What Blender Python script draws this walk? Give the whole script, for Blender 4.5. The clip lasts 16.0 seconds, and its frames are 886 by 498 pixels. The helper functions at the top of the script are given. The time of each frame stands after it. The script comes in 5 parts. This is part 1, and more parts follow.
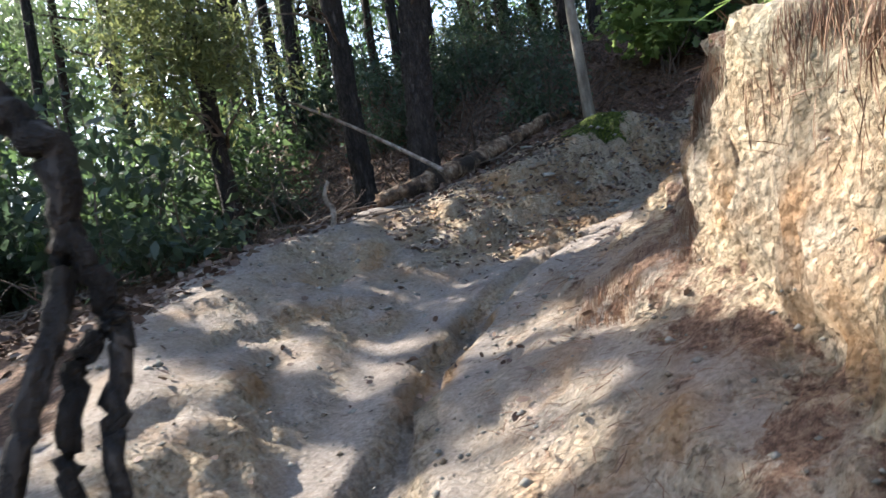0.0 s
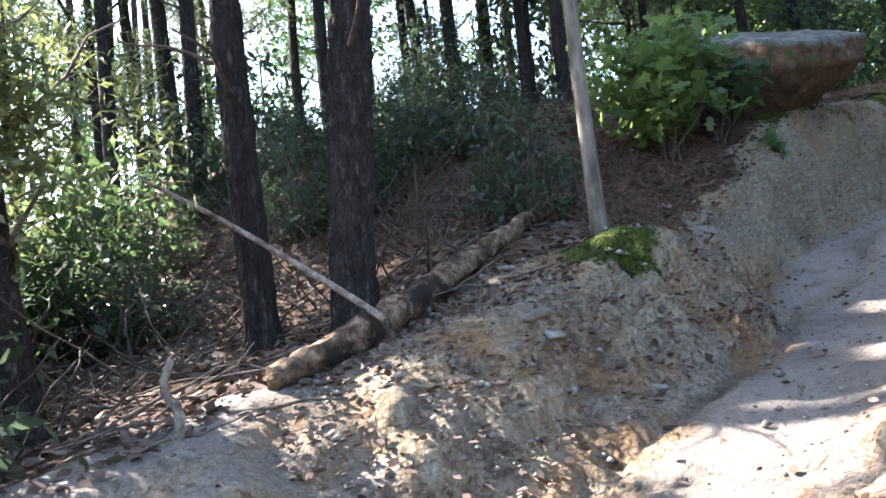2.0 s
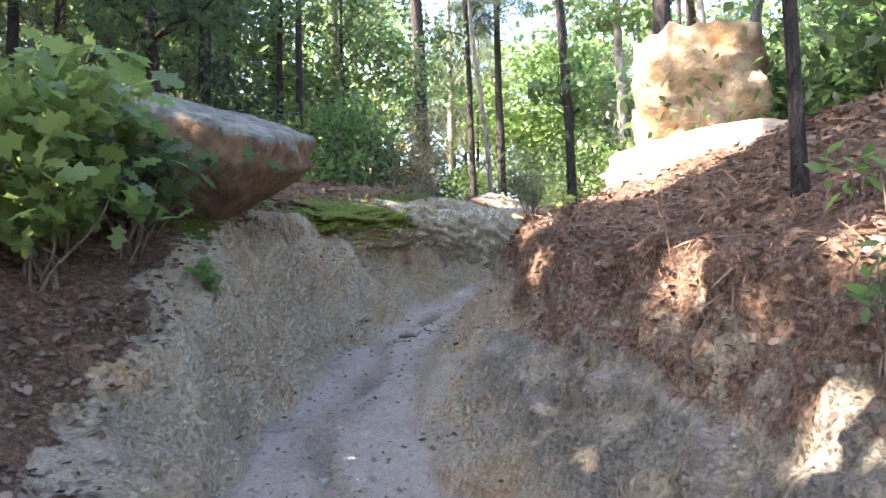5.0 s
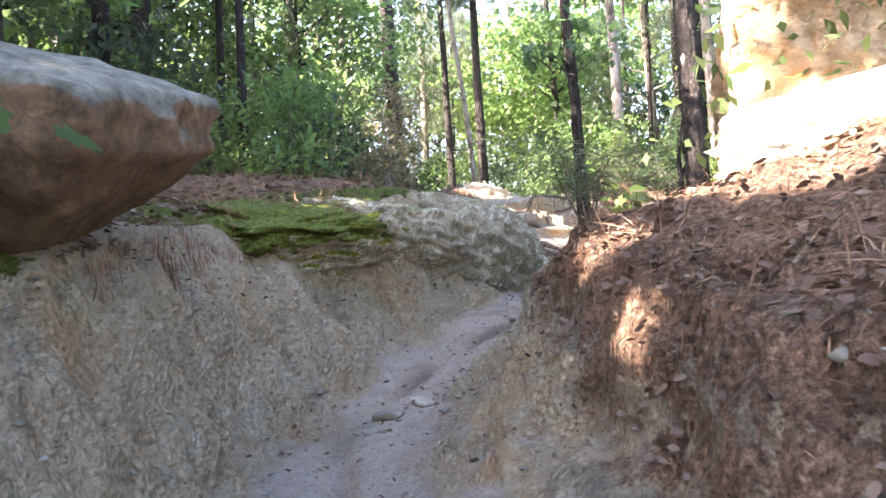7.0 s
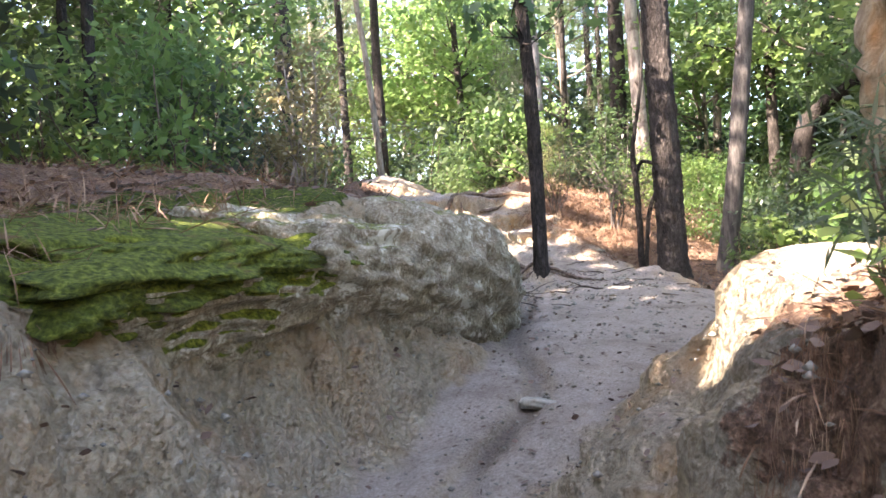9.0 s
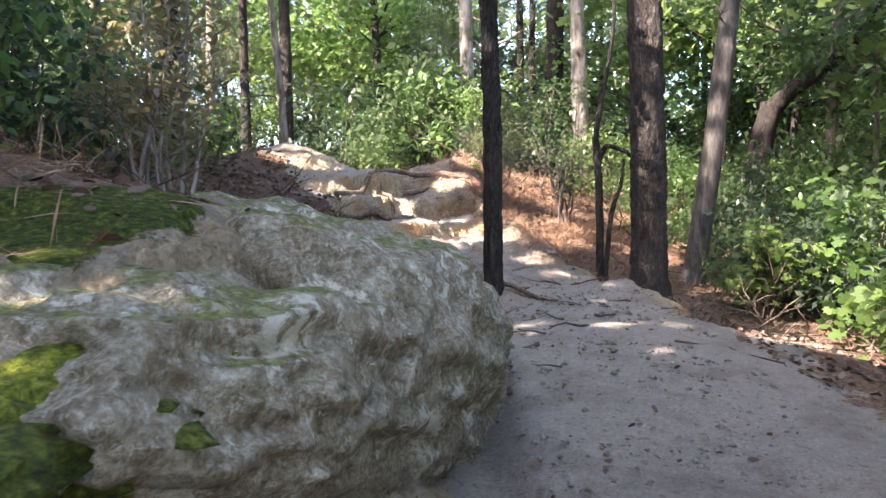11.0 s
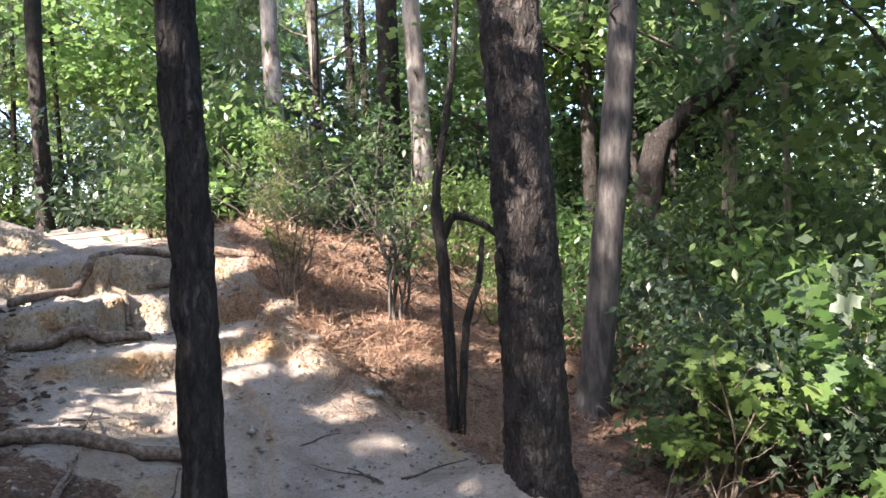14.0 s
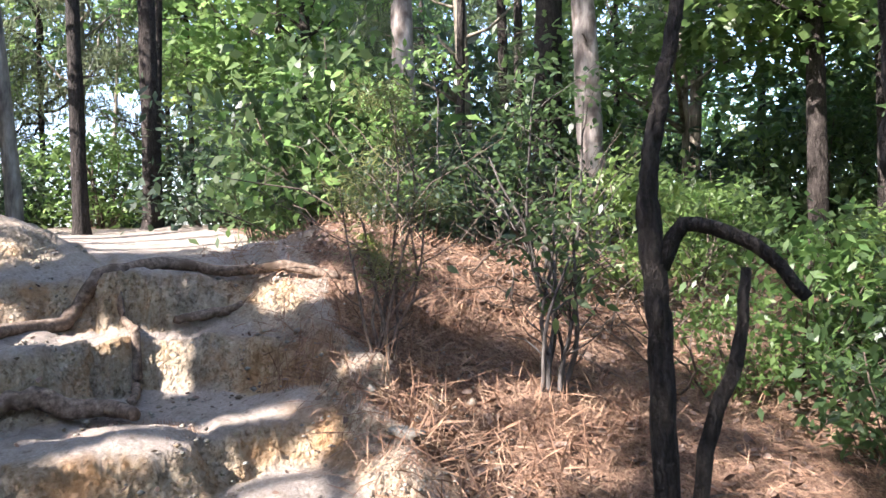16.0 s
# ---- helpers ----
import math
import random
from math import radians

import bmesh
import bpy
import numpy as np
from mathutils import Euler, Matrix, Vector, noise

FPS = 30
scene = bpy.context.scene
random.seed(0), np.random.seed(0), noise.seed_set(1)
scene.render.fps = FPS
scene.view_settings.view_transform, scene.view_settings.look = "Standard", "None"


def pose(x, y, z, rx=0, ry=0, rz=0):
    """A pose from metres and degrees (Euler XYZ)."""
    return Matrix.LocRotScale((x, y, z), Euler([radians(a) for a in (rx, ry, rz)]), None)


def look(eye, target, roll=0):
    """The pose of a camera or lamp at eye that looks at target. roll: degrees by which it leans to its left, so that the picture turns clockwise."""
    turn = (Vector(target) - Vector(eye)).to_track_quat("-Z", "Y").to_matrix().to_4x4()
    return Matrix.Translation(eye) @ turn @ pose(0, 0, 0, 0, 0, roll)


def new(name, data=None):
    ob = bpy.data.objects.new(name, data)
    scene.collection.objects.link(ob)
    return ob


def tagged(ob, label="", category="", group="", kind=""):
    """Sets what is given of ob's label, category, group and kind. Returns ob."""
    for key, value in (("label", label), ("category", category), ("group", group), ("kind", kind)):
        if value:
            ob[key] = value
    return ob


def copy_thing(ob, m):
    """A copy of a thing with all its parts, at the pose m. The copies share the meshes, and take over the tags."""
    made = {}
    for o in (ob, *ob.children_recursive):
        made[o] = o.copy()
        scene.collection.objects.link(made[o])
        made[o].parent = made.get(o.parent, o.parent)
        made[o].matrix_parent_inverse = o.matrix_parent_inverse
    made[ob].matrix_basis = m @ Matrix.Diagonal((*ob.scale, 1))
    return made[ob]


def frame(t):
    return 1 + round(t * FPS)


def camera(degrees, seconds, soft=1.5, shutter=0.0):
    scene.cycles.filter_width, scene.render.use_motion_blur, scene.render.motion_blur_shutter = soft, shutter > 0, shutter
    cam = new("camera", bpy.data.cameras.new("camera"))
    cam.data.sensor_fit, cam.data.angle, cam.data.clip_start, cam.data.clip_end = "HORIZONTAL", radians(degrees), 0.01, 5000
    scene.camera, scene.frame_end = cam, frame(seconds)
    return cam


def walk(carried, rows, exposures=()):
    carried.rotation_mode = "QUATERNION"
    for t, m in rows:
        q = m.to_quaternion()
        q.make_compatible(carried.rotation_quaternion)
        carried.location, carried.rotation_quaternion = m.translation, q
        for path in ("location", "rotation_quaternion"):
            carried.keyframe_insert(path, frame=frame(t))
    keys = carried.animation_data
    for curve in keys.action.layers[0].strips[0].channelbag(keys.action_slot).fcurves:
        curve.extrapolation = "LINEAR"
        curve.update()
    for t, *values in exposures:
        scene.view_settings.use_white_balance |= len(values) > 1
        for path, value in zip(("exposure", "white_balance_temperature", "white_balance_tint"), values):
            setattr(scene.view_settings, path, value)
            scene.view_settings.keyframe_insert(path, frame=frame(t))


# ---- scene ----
cam = camera(59.0, 16.0, 1.5, 0.12)
PATH = [
    (0, (0.063, 0.053, 1.423), (0.029, 2.053, 1.42), -9.3),
    (0.5, (0.211, 0.611, 1.583), (0.286, 2.609, 1.574), -3.1),
    (1, (0.194, 1.249, 1.737), (0.046, 3.243, 1.786), -8.1),
    (1.5, (0.056, 1.754, 1.927), (-0.006, 3.753, 1.968), -6.1),
    (2, (0.047, 2.355, 2.135), (0.22, 4.346, 2.222), -6.3),
    (2.5, (-0.056, 2.847, 2.203), (0.114, 4.839, 2.268), -8.0),
    (3, (-0.041, 3.323, 2.293), (0.535, 5.238, 2.259), -8.5),
    (3.5, (0.012, 3.926, 2.472), (1.04, 5.643, 2.462), -4.6),
    (4, (0.203, 4.325, 2.709), (1.544, 5.808, 2.731), -1.7),
    (4.5, (0.557, 4.758, 2.942), (2.012, 6.127, 3.044), -1.6),
    (5, (1.034, 5.112, 3.04), (2.574, 6.384, 3.126), -0.9),
    (5.2, (1.282, 5.243, 3.036), (2.836, 6.501, 3.113), -1.0),
    (7.3, (3.369, 7.256, 3.438), (4.961, 8.467, 3.485), -3.0),
    (7.5, (3.585, 7.475, 3.46), (5.185, 8.675, 3.496), -3.2),
    (8, (3.995, 8.069, 3.535), (5.625, 9.228, 3.522), -3.4),
    (8.5, (4.458, 8.467, 3.665), (6.168, 9.506, 3.666), -2.7),
    (9, (4.855, 8.903, 3.761), (6.606, 9.868, 3.78), -2.7),
    (9.2, (5.019, 9.012, 3.839), (6.799, 9.924, 3.859), -1.6),
    (11.3, (7.255, 10.314, 4.2), (9.142, 10.967, 4.085), 0.6),
    (11.5, (7.504, 10.357, 4.266), (9.428, 10.893, 4.167), 0.7),
    (12, (8.115, 10.498, 4.399), (10.076, 10.893, 4.372), -0.6),
    (12.5, (8.748, 10.61, 4.494), (10.717, 10.961, 4.498), -0.6),
    (13, (9.448, 10.69, 4.637), (11.415, 11.052, 4.628), -1.7),
    (13.5, (10.107, 10.8, 4.748), (12.06, 11.233, 4.71), -1.3),
    (14, (10.817, 10.846, 4.876), (12.777, 11.241, 4.856), -2.4),
    (14.5, (11.478, 11.039, 4.883), (13.417, 11.531, 4.893), -2.7),
    (15, (12.217, 11.152, 4.948), (14.141, 11.698, 4.947), -1.6),
    (15.5, (12.991, 11.45, 4.963), (14.877, 12.118, 4.974), -1.6),
    (16, (13.746, 11.673, 4.982), (15.594, 12.437, 4.983), -0.7),
]
walk(cam, [(t, look(eye, target, roll)) for t, eye, target, roll in PATH],
     [(0, 1.95, 6050, 12), (1, 2.3, 6400, 14), (2.5, 3.1, 5800, 14), (3.5, 3.55, 6600, 15), (5.2, 3.5, 6500, 20), (7.5, 3.75, 6700, 22), (9, 3.5, 6900, 23), (11.5, 2.85, 6500, 20), (13, 2.65, 6400, 19), (14.5, 2.65, 6200, 18), (16, 2.5, 6000, 19)])

# ---- daylight ----
SUN_FROM, SUN_UP = (-0.84, 0.543), 39.0
sky = bpy.data.worlds.new("sky")
scene.world = sky
sky.use_nodes = True
_tex = sky.node_tree.nodes.new("ShaderNodeTexSky")
_tex.sky_type, _tex.sun_disc = "NISHITA", False
_tex.sun_elevation, _tex.sun_rotation = radians(SUN_UP), math.atan2(SUN_FROM[0], SUN_FROM[1])
_tex.air_density, _tex.dust_density = 1.0, 2.0
sky.node_tree.links.new(_tex.outputs[0], sky.node_tree.nodes["Background"].inputs[0])
sky.node_tree.nodes["Background"].inputs[1].default_value = 0.15
_lamp = bpy.data.lights.new("sun", "SUN")
_lamp.energy, _lamp.angle, _lamp.color = 5.0, radians(0.55), (1.0, 0.93, 0.80)
new("sun", _lamp).matrix_world = look((SUN_FROM[0] * 30, SUN_FROM[1] * 30, 30 * math.tan(radians(SUN_UP))), (0, 0, 0))


# ---- materials ----
def shader(name):
    m = bpy.data.materials.new(name)
    m.use_nodes = True
    return m, m.node_tree.nodes, m.node_tree.links, m.node_tree.nodes["Principled BSDF"]


def noise_of(n, l, coord, scale, detail=4, rough=.6, stretch=None):
    t = n.new("ShaderNodeTexNoise")
    t.inputs["Scale"].default_value, t.inputs["Detail"].default_value, t.inputs["Roughness"].default_value = scale, detail, rough
    if stretch:
        mp = n.new("ShaderNodeMapping")
        mp.inputs["Scale"].default_value = stretch
        l.new(coord, mp.inputs[0])
        coord = mp.outputs[0]
    l.new(coord, t.inputs["Vector"])
    return t.outputs["Fac"]


def ramp_of(n, l, fac, stops):
    r = n.new("ShaderNodeValToRGB")
    e = r.color_ramp.elements
    while len(e) < len(stops):
        e.new(.5)
    for i, (p, c) in enumerate(stops):
        e[i].position, e[i].color = p, (*c, 1)
    l.new(fac, r.inputs[0])
    return r.outputs[0]


def mix_of(n, l, fac, a, b, kind="MIX"):
    m = n.new("ShaderNodeMix")
    m.data_type, m.blend_type = "RGBA", kind
    for s, v in ((m.inputs[0], fac), (m.inputs[6], a), (m.inputs[7], b)):
        if isinstance(v, (int, float)):
            s.default_value = v
        elif isinstance(v, tuple):
            s.default_value = (*v, 1)
        else:
            l.new(v, s)
    return m.outputs[2]


def sums(n, l, op, a, b):
    m = n.new("ShaderNodeMath")
    m.operation, m.use_clamp = op, op in ("ADD", "MULTIPLY")
    for s, v in ((m.inputs[0], a), (m.inputs[1], b)):
        if isinstance(v, (int, float)):
            s.default_value = v
        else:
            l.new(v, s)
    return m.outputs[0]


def bump_of(n, l, h, p, strength, dist):
    b = n.new("ShaderNodeBump")
    b.inputs["Strength"].default_value, b.inputs["Distance"].default_value = strength, dist
    l.new(h, b.inputs["Height"])
    l.new(b.outputs[0], p.inputs["Normal"])
    return b


def grain_material(name, stops, scale, rough=.85, bump=.5, dist=.01, stretch=None, second=None, vary=.0):
    """A surface of mottled colour and relief in object space. second: (colour, scale, threshold) for stains."""
    m, n, l, p = shader(name)
    co = n.new("ShaderNodeTexCoord").outputs["Object"]
    f = noise_of(n, l, co, scale, 6, .65, stretch)
    c = ramp_of(n, l, f, stops)
    if second:
        s = noise_of(n, l, co, second[1], 3, .6)
        c = mix_of(n, l, ramp_of(n, l, s, [(second[2], (0, 0, 0)), (second[2] + .12, (1, 1, 1))]), c, second[0])
    if vary:
        o = n.new("ShaderNodeObjectInfo").outputs["Random"]
        v = sums(n, l, "MULTIPLY_ADD", o, vary)
        v.node.inputs[2].default_value = 1 - vary / 2
        hsv = n.new("ShaderNodeHueSaturation")
        l.new(v, hsv.inputs["Value"])
        l.new(c, hsv.inputs["Color"])
        c = hsv.outputs[0]
    l.new(c, p.inputs["Base Color"])
    p.inputs["Roughness"].default_value = rough
    p.inputs["Specular IOR Level"].default_value = .25
    f2 = noise_of(n, l, co, scale * 2.5, 5, .7, stretch)
    bump_of(n, l, sums(n, l, "ADD", f, sums(n, l, "MULTIPLY", f2, .5)), p, bump, dist)
    return m


def bark_material(name, plate, crack, size, stretch, vary=.3):
    """Bark in upright plates with dark cracks between them."""
    m, n, l, p = shader(name)
    co = n.new("ShaderNodeTexCoord").outputs["Object"]
    warp = n.new("ShaderNodeVectorMath")
    warp.operation = "MULTIPLY_ADD"
    t = n.new("ShaderNodeTexNoise")
    t.inputs["Scale"].default_value, t.inputs["Detail"].default_value = 14, 5
    l.new(co, t.inputs["Vector"])
    l.new(t.outputs["Color"], warp.inputs[0])
    warp.inputs[1].default_value = (.07, .07, .3)
    l.new(co, warp.inputs[2])
    mp = n.new("ShaderNodeMapping")
    mp.inputs["Scale"].default_value = (1, 1, stretch)
    l.new(warp.outputs[0], mp.inputs[0])
    v = n.new("ShaderNodeTexVoronoi")
    v.feature, v.inputs["Scale"].default_value = "DISTANCE_TO_EDGE", size
    l.new(mp.outputs[0], v.inputs["Vector"])
    depth = ramp_of(n, l, v.outputs["Distance"], [(.0, (0, 0, 0)), (.35, (1, 1, 1))])
    f = noise_of(n, l, co, 30, 6, .7, (1, 1, .4))
    depth = mix_of(n, l, .5, depth, ramp_of(n, l, noise_of(n, l, co, 13, 6, .75, (1, 1, .4)), [(.38, (0, 0, 0)), (.6, (1, 1, 1))]))
    c = mix_of(n, l, depth, crack, ramp_of(n, l, f, [(.3, tuple(a * .45 for a in plate)), (.55, plate), (.75, tuple(min(1, a * 1.7) for a in plate))]))
    o = n.new("ShaderNodeObjectInfo").outputs["Random"]
    g = sums(n, l, "MULTIPLY_ADD", o, vary)
    g.node.inputs[2].default_value = 1 - vary / 2
    hsv = n.new("ShaderNodeHueSaturation")
    l.new(g, hsv.inputs["Value"])
    l.new(c, hsv.inputs["Color"])
    l.new(hsv.outputs[0], p.inputs["Base Color"])
    p.inputs["Roughness"].default_value, p.inputs["Specular IOR Level"].default_value = .9, .2
    bump_of(n, l, sums(n, l, "ADD", depth, sums(n, l, "MULTIPLY", f, .5)), p, 1.0, .03)
    return m


def leaf_material(name, low, high, glow=.55):
    """Leaves: each one takes its own green; light comes through them."""
    m, n, l, p = shader(name)
    isl = n.new("ShaderNodeNewGeometry").outputs["Random Per Island"]
    co = n.new("ShaderNodeTexCoord").outputs["Object"]
    c = mix_of(n, l, isl, low, high)
    c = mix_of(n, l, noise_of(n, l, co, 1.3, 2), c, tuple(v * .6 for v in low))
    o = n.new("ShaderNodeObjectInfo").outputs["Random"]
    hsv = n.new("ShaderNodeHueSaturation")
    h = sums(n, l, "MULTIPLY_ADD", o, .035)
    h.node.inputs[2].default_value = .485
    l.new(h, hsv.inputs["Hue"])
    l.new(c, hsv.inputs["Color"])
    c = hsv.outputs[0]
    l.new(c, p.inputs["Base Color"])
    p.inputs["Roughness"].default_value = .42
    p.inputs["Specular IOR Level"].default_value = .5
    tr = n.new("ShaderNodeBsdfTranslucent")
    bright = n.new("ShaderNodeHueSaturation")
    bright.inputs["Value"].default_value, bright.inputs["Saturation"].default_value = 1.8, .95
    l.new(c, bright.inputs["Color"])
    l.new(bright.outputs[0], tr.inputs["Color"])
    mx = n.new("ShaderNodeMixShader")
    mx.inputs[0].default_value = glow
    l.new(p.outputs[0], mx.inputs[1])
    l.new(tr.outputs[0], mx.inputs[2])
    l.new(mx.outputs[0], n["Material Output"].inputs["Surface"])
    return m


def ground_material():
    """Trodden dirt, raw clay banks, litter of leaves and needles, moss: by how the land lies."""
    m, n, l, p = shader("ground")
    co = n.new("ShaderNodeTexCoord").outputs["Object"]

    def mask(name):
        a = n.new("ShaderNodeAttribute")
        a.attribute_name = name
        return a.outputs["Fac"]
    fine, mid, big = noise_of(n, l, co, 60, 5, .75), noise_of(n, l, co, 9, 6, .7), noise_of(n, l, co, 1.6, 4, .6)
    dirt = ramp_of(n, l, mid, [(.3, (.23, .185, .155)), (.52, (.38, .325, .275)), (.7, (.52, .46, .40))])
    dirt = mix_of(n, l, big, dirt, (.40, .325, .265))
    dirt = mix_of(n, l, .45, dirt, ramp_of(n, l, fine, [(.3, (.12, .09, .07)), (.5, (.32, .275, .235)), (.68, (.58, .52, .46))]))
    damp = ramp_of(n, l, noise_of(n, l, co, 2.1, 5, .7), [(.48, (0, 0, 0)), (.64, (1, 1, 1))])
    dirt = mix_of(n, l, sums(n, l, "MULTIPLY", damp, .55), dirt, (.17, .135, .11))
    crumbs = ramp_of(n, l, noise_of(n, l, co, 24, 3, .5), [(.60, (0, 0, 0)), (.68, (1, 1, 1))])
    dirt = mix_of(n, l, sums(n, l, "MULTIPLY", crumbs, .55), dirt, (.15, .11, .08))
    flutes = noise_of(n, l, co, 5, 5, .7, (3.5, 3.5, .5))
    clay = ramp_of(n, l, flutes, [(.3, (.22, .13, .07)), (.48, (.42, .29, .16)), (.62, (.50, .40, .26)), (.75, (.60, .53, .40))])
    clay = mix_of(n, l, ramp_of(n, l, big, [(.45, (0, 0, 0)), (.6, (1, 1, 1))]), clay, ramp_of(n, l, mid, [(.35, (.16, .125, .085)), (.6, (.46, .37, .27)), (.72, (.6, .52, .41))]))
    cells = n.new("ShaderNodeTexVoronoi")
    cells.feature, cells.inputs["Scale"].default_value, cells.inputs["Smoothness"].default_value = "SMOOTH_F1", 30, .6
    l.new(mix_of(n, l, .04, co, noise_of(n, l, co, 20, 3)), cells.inputs["Vector"])
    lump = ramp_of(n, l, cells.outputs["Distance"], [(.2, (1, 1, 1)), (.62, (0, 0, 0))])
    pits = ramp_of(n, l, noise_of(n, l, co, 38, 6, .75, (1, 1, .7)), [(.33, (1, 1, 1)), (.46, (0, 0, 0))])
    clay = mix_of(n, l, .35, clay, ramp_of(n, l, fine, [(.3, (.16, .11, .07)), (.65, (.66, .58, .45))]))
    # shade painted into the clay: pits and gaps between lumps take dark colours
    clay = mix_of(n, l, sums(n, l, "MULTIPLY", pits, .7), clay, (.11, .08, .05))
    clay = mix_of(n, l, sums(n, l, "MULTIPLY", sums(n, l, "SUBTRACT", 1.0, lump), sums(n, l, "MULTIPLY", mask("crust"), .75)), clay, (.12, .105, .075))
    stain = ramp_of(n, l, noise_of(n, l, co, 3.4, 6, .75, (1, 1, .6)), [(.38, (0, 0, 0)), (.52, (1, 1, 1))])
    clay = mix_of(n, l, sums(n, l, "MULTIPLY", stain, sums(n, l, "MULTIPLY", mask("stain"), .88)), clay, ramp_of(n, l, fine, [(.35, (.045, .04, .033)), (.65, (.19, .17, .145))]))
    orange = ramp_of(n, l, noise_of(n, l, co, 2.3, 3, .6), [(.48, (0, 0, 0)), (.64, (1, 1, 1))])
    clay = mix_of(n, l, sums(n, l, "MULTIPLY", orange, sums(n, l, "SUBTRACT", sums(n, l, "SUBTRACT", .7, sums(n, l, "MULTIPLY", mask("crust"), .4)), sums(n, l, "MULTIPLY", mask("stain"), .55))), clay, (.40, .21, .085))
    crust = ramp_of(n, l, noise_of(n, l, co, 14, 6, .75), [(.32, (.19, .14, .085)), (.46, (.42, .34, .22)), (.6, (.56, .49, .36)), (.74, (.72, .68, .57))])
    crust = mix_of(n, l, .4, crust, ramp_of(n, l, fine, [(.3, (.13, .10, .05)), (.65, (.60, .56, .42))]))
    grey = ramp_of(n, l, noise_of(n, l, co, 1.9, 5, .75, (1, 1, 1.6)), [(.54, (0, 0, 0)), (.62, (1, 1, 1))])
    clay = mix_of(n, l, sums(n, l, "MULTIPLY", grey, sums(n, l, "MULTIPLY", mask("crust"), .55)), clay, ramp_of(n, l, mid, [(.35, (.20, .19, .165)), (.6, (.46, .44, .39)), (.72, (.62, .60, .54))]))
    patch = ramp_of(n, l, noise_of(n, l, co, 2.7, 5, .7), [(.32, (0, 0, 0)), (.5, (1, 1, 1))])
    clay = mix_of(n, l, sums(n, l, "MULTIPLY", patch, sums(n, l, "MULTIPLY", mask("crust"), .85)), clay, crust)
    litter = ramp_of(n, l, noise_of(n, l, co, 32, 5, .8), [(.32, (.04, .023, .016)), (.5, (.13, .08, .055)), (.62, (.24, .145, .095)), (.75, (.34, .27, .21))])
    needle = ramp_of(n, l, noise_of(n, l, co, 40, 4, .8), [(.32, (.055, .032, .022)), (.5, (.19, .115, .078)), (.7, (.38, .26, .175))])
    moss = ramp_of(n, l, noise_of(n, l, co, 45, 4, .7), [(.35, (.02, .03, .008)), (.55, (.075, .10, .015)), (.7, (.19, .22, .035))])
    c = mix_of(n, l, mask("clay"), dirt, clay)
    c = mix_of(n, l, sums(n, l, "MULTIPLY", mask("rill"), .8), c, ramp_of(n, l, fine, [(.35, (.06, .045, .035)), (.65, (.17, .135, .105))]))
    big_edge = noise_of(n, l, co, 4.5, 6, .75)
    edge = n.new("ShaderNodeMath")
    edge.operation = "MULTIPLY_ADD"
    l.new(big_edge, edge.inputs[0])
    edge.inputs[1].default_value, edge.inputs[2].default_value = 2.4, -1.2
    edge = edge.outputs[0]
    for name, layer in (("litter", litter), ("needle", needle), ("moss", moss)):
        f = n.new("ShaderNodeMapRange")
        total = n.new("ShaderNodeMath")
        l.new(mask(name), total.inputs[0])
        l.new(edge, total.inputs[1])
        l.new(total.outputs[0], f.inputs[0])
        f.inputs[1].default_value, f.inputs[2].default_value = .42, .58
        c = mix_of(n, l, f.outputs[0], c, layer)
    l.new(c, p.inputs["Base Color"])
    p.inputs["Roughness"].default_value = .93
    p.inputs["Specular IOR Level"].default_value = .15
    h = sums(n, l, "ADD", sums(n, l, "MULTIPLY", fine, .45), sums(n, l, "MULTIPLY", mid, .55))
    h = sums(n, l, "SUBTRACT", h, sums(n, l, "MULTIPLY", sums(n, l, "MULTIPLY", pits, mask("clay")), .5))
    h = sums(n, l, "ADD", sums(n, l, "MULTIPLY", h, .7), sums(n, l, "MULTIPLY", sums(n, l, "MULTIPLY", lump, mask("clay")), .3))
    bump_of(n, l, h, p, 1.0, .09)
    return m


GROUND = ground_material()
PINE_BARK = bark_material("pine_bark", (.085, .07, .061), (.02, .016, .014), 34, .36)
DARK_BARK = bark_material("dark_bark", (.07, .058, .05), (.014, .012, .011), 30, .07)
GREY_BARK = grain_material("grey_bark", [(.35, (.08, .066, .05)), (.52, (.18, .155, .12)), (.7, (.30, .265, .21))], 12, .85, .6, .01, (1, 1, .3), None, .2)
PALE_BARK = grain_material("pale_bark", [(.35, (.13, .105, .09)), (.5, (.27, .23, .20)), (.7, (.42, .375, .33))], 9, .85, .8, .015, (1, 1, .3), ((.10, .075, .06), 2.5, .52), .3)
DEADWOOD = grain_material("deadwood", [(.35, (.09, .07, .055)), (.5, (.21, .175, .14)), (.7, (.36, .31, .26))], 18, .9, .7, .008, (1, 1, 1), ((.07, .045, .03), 4, .52), .3)
LOGWOOD = grain_material("logwood", [(.33, (.06, .035, .024)), (.5, (.22, .14, .085)), (.68, (.44, .34, .24))], 20, .9, 1.0, .035, None, ((.04, .028, .02), 4.5, .48))
ROOTWOOD = grain_material("rootwood", [(.33, (.05, .035, .025)), (.5, (.14, .10, .073)), (.7, (.27, .21, .16))], 30, .9, .7, .008, None, ((.09, .062, .042), 6, .55), .2)
TWIG = grain_material("twig", [(.35, (.045, .033, .026)), (.6, (.15, .115, .09))], 20, .9, .4, .004, None, None, .5)
WHITE_ROCK = grain_material("white_rock", [(.3, (.22, .17, .115)), (.5, (.42, .355, .27)), (.7, (.58, .52, .42))], 5, .9, 1.0, .04, (1, 1, 1.4), ((.42, .26, .11), 1.9, .52))
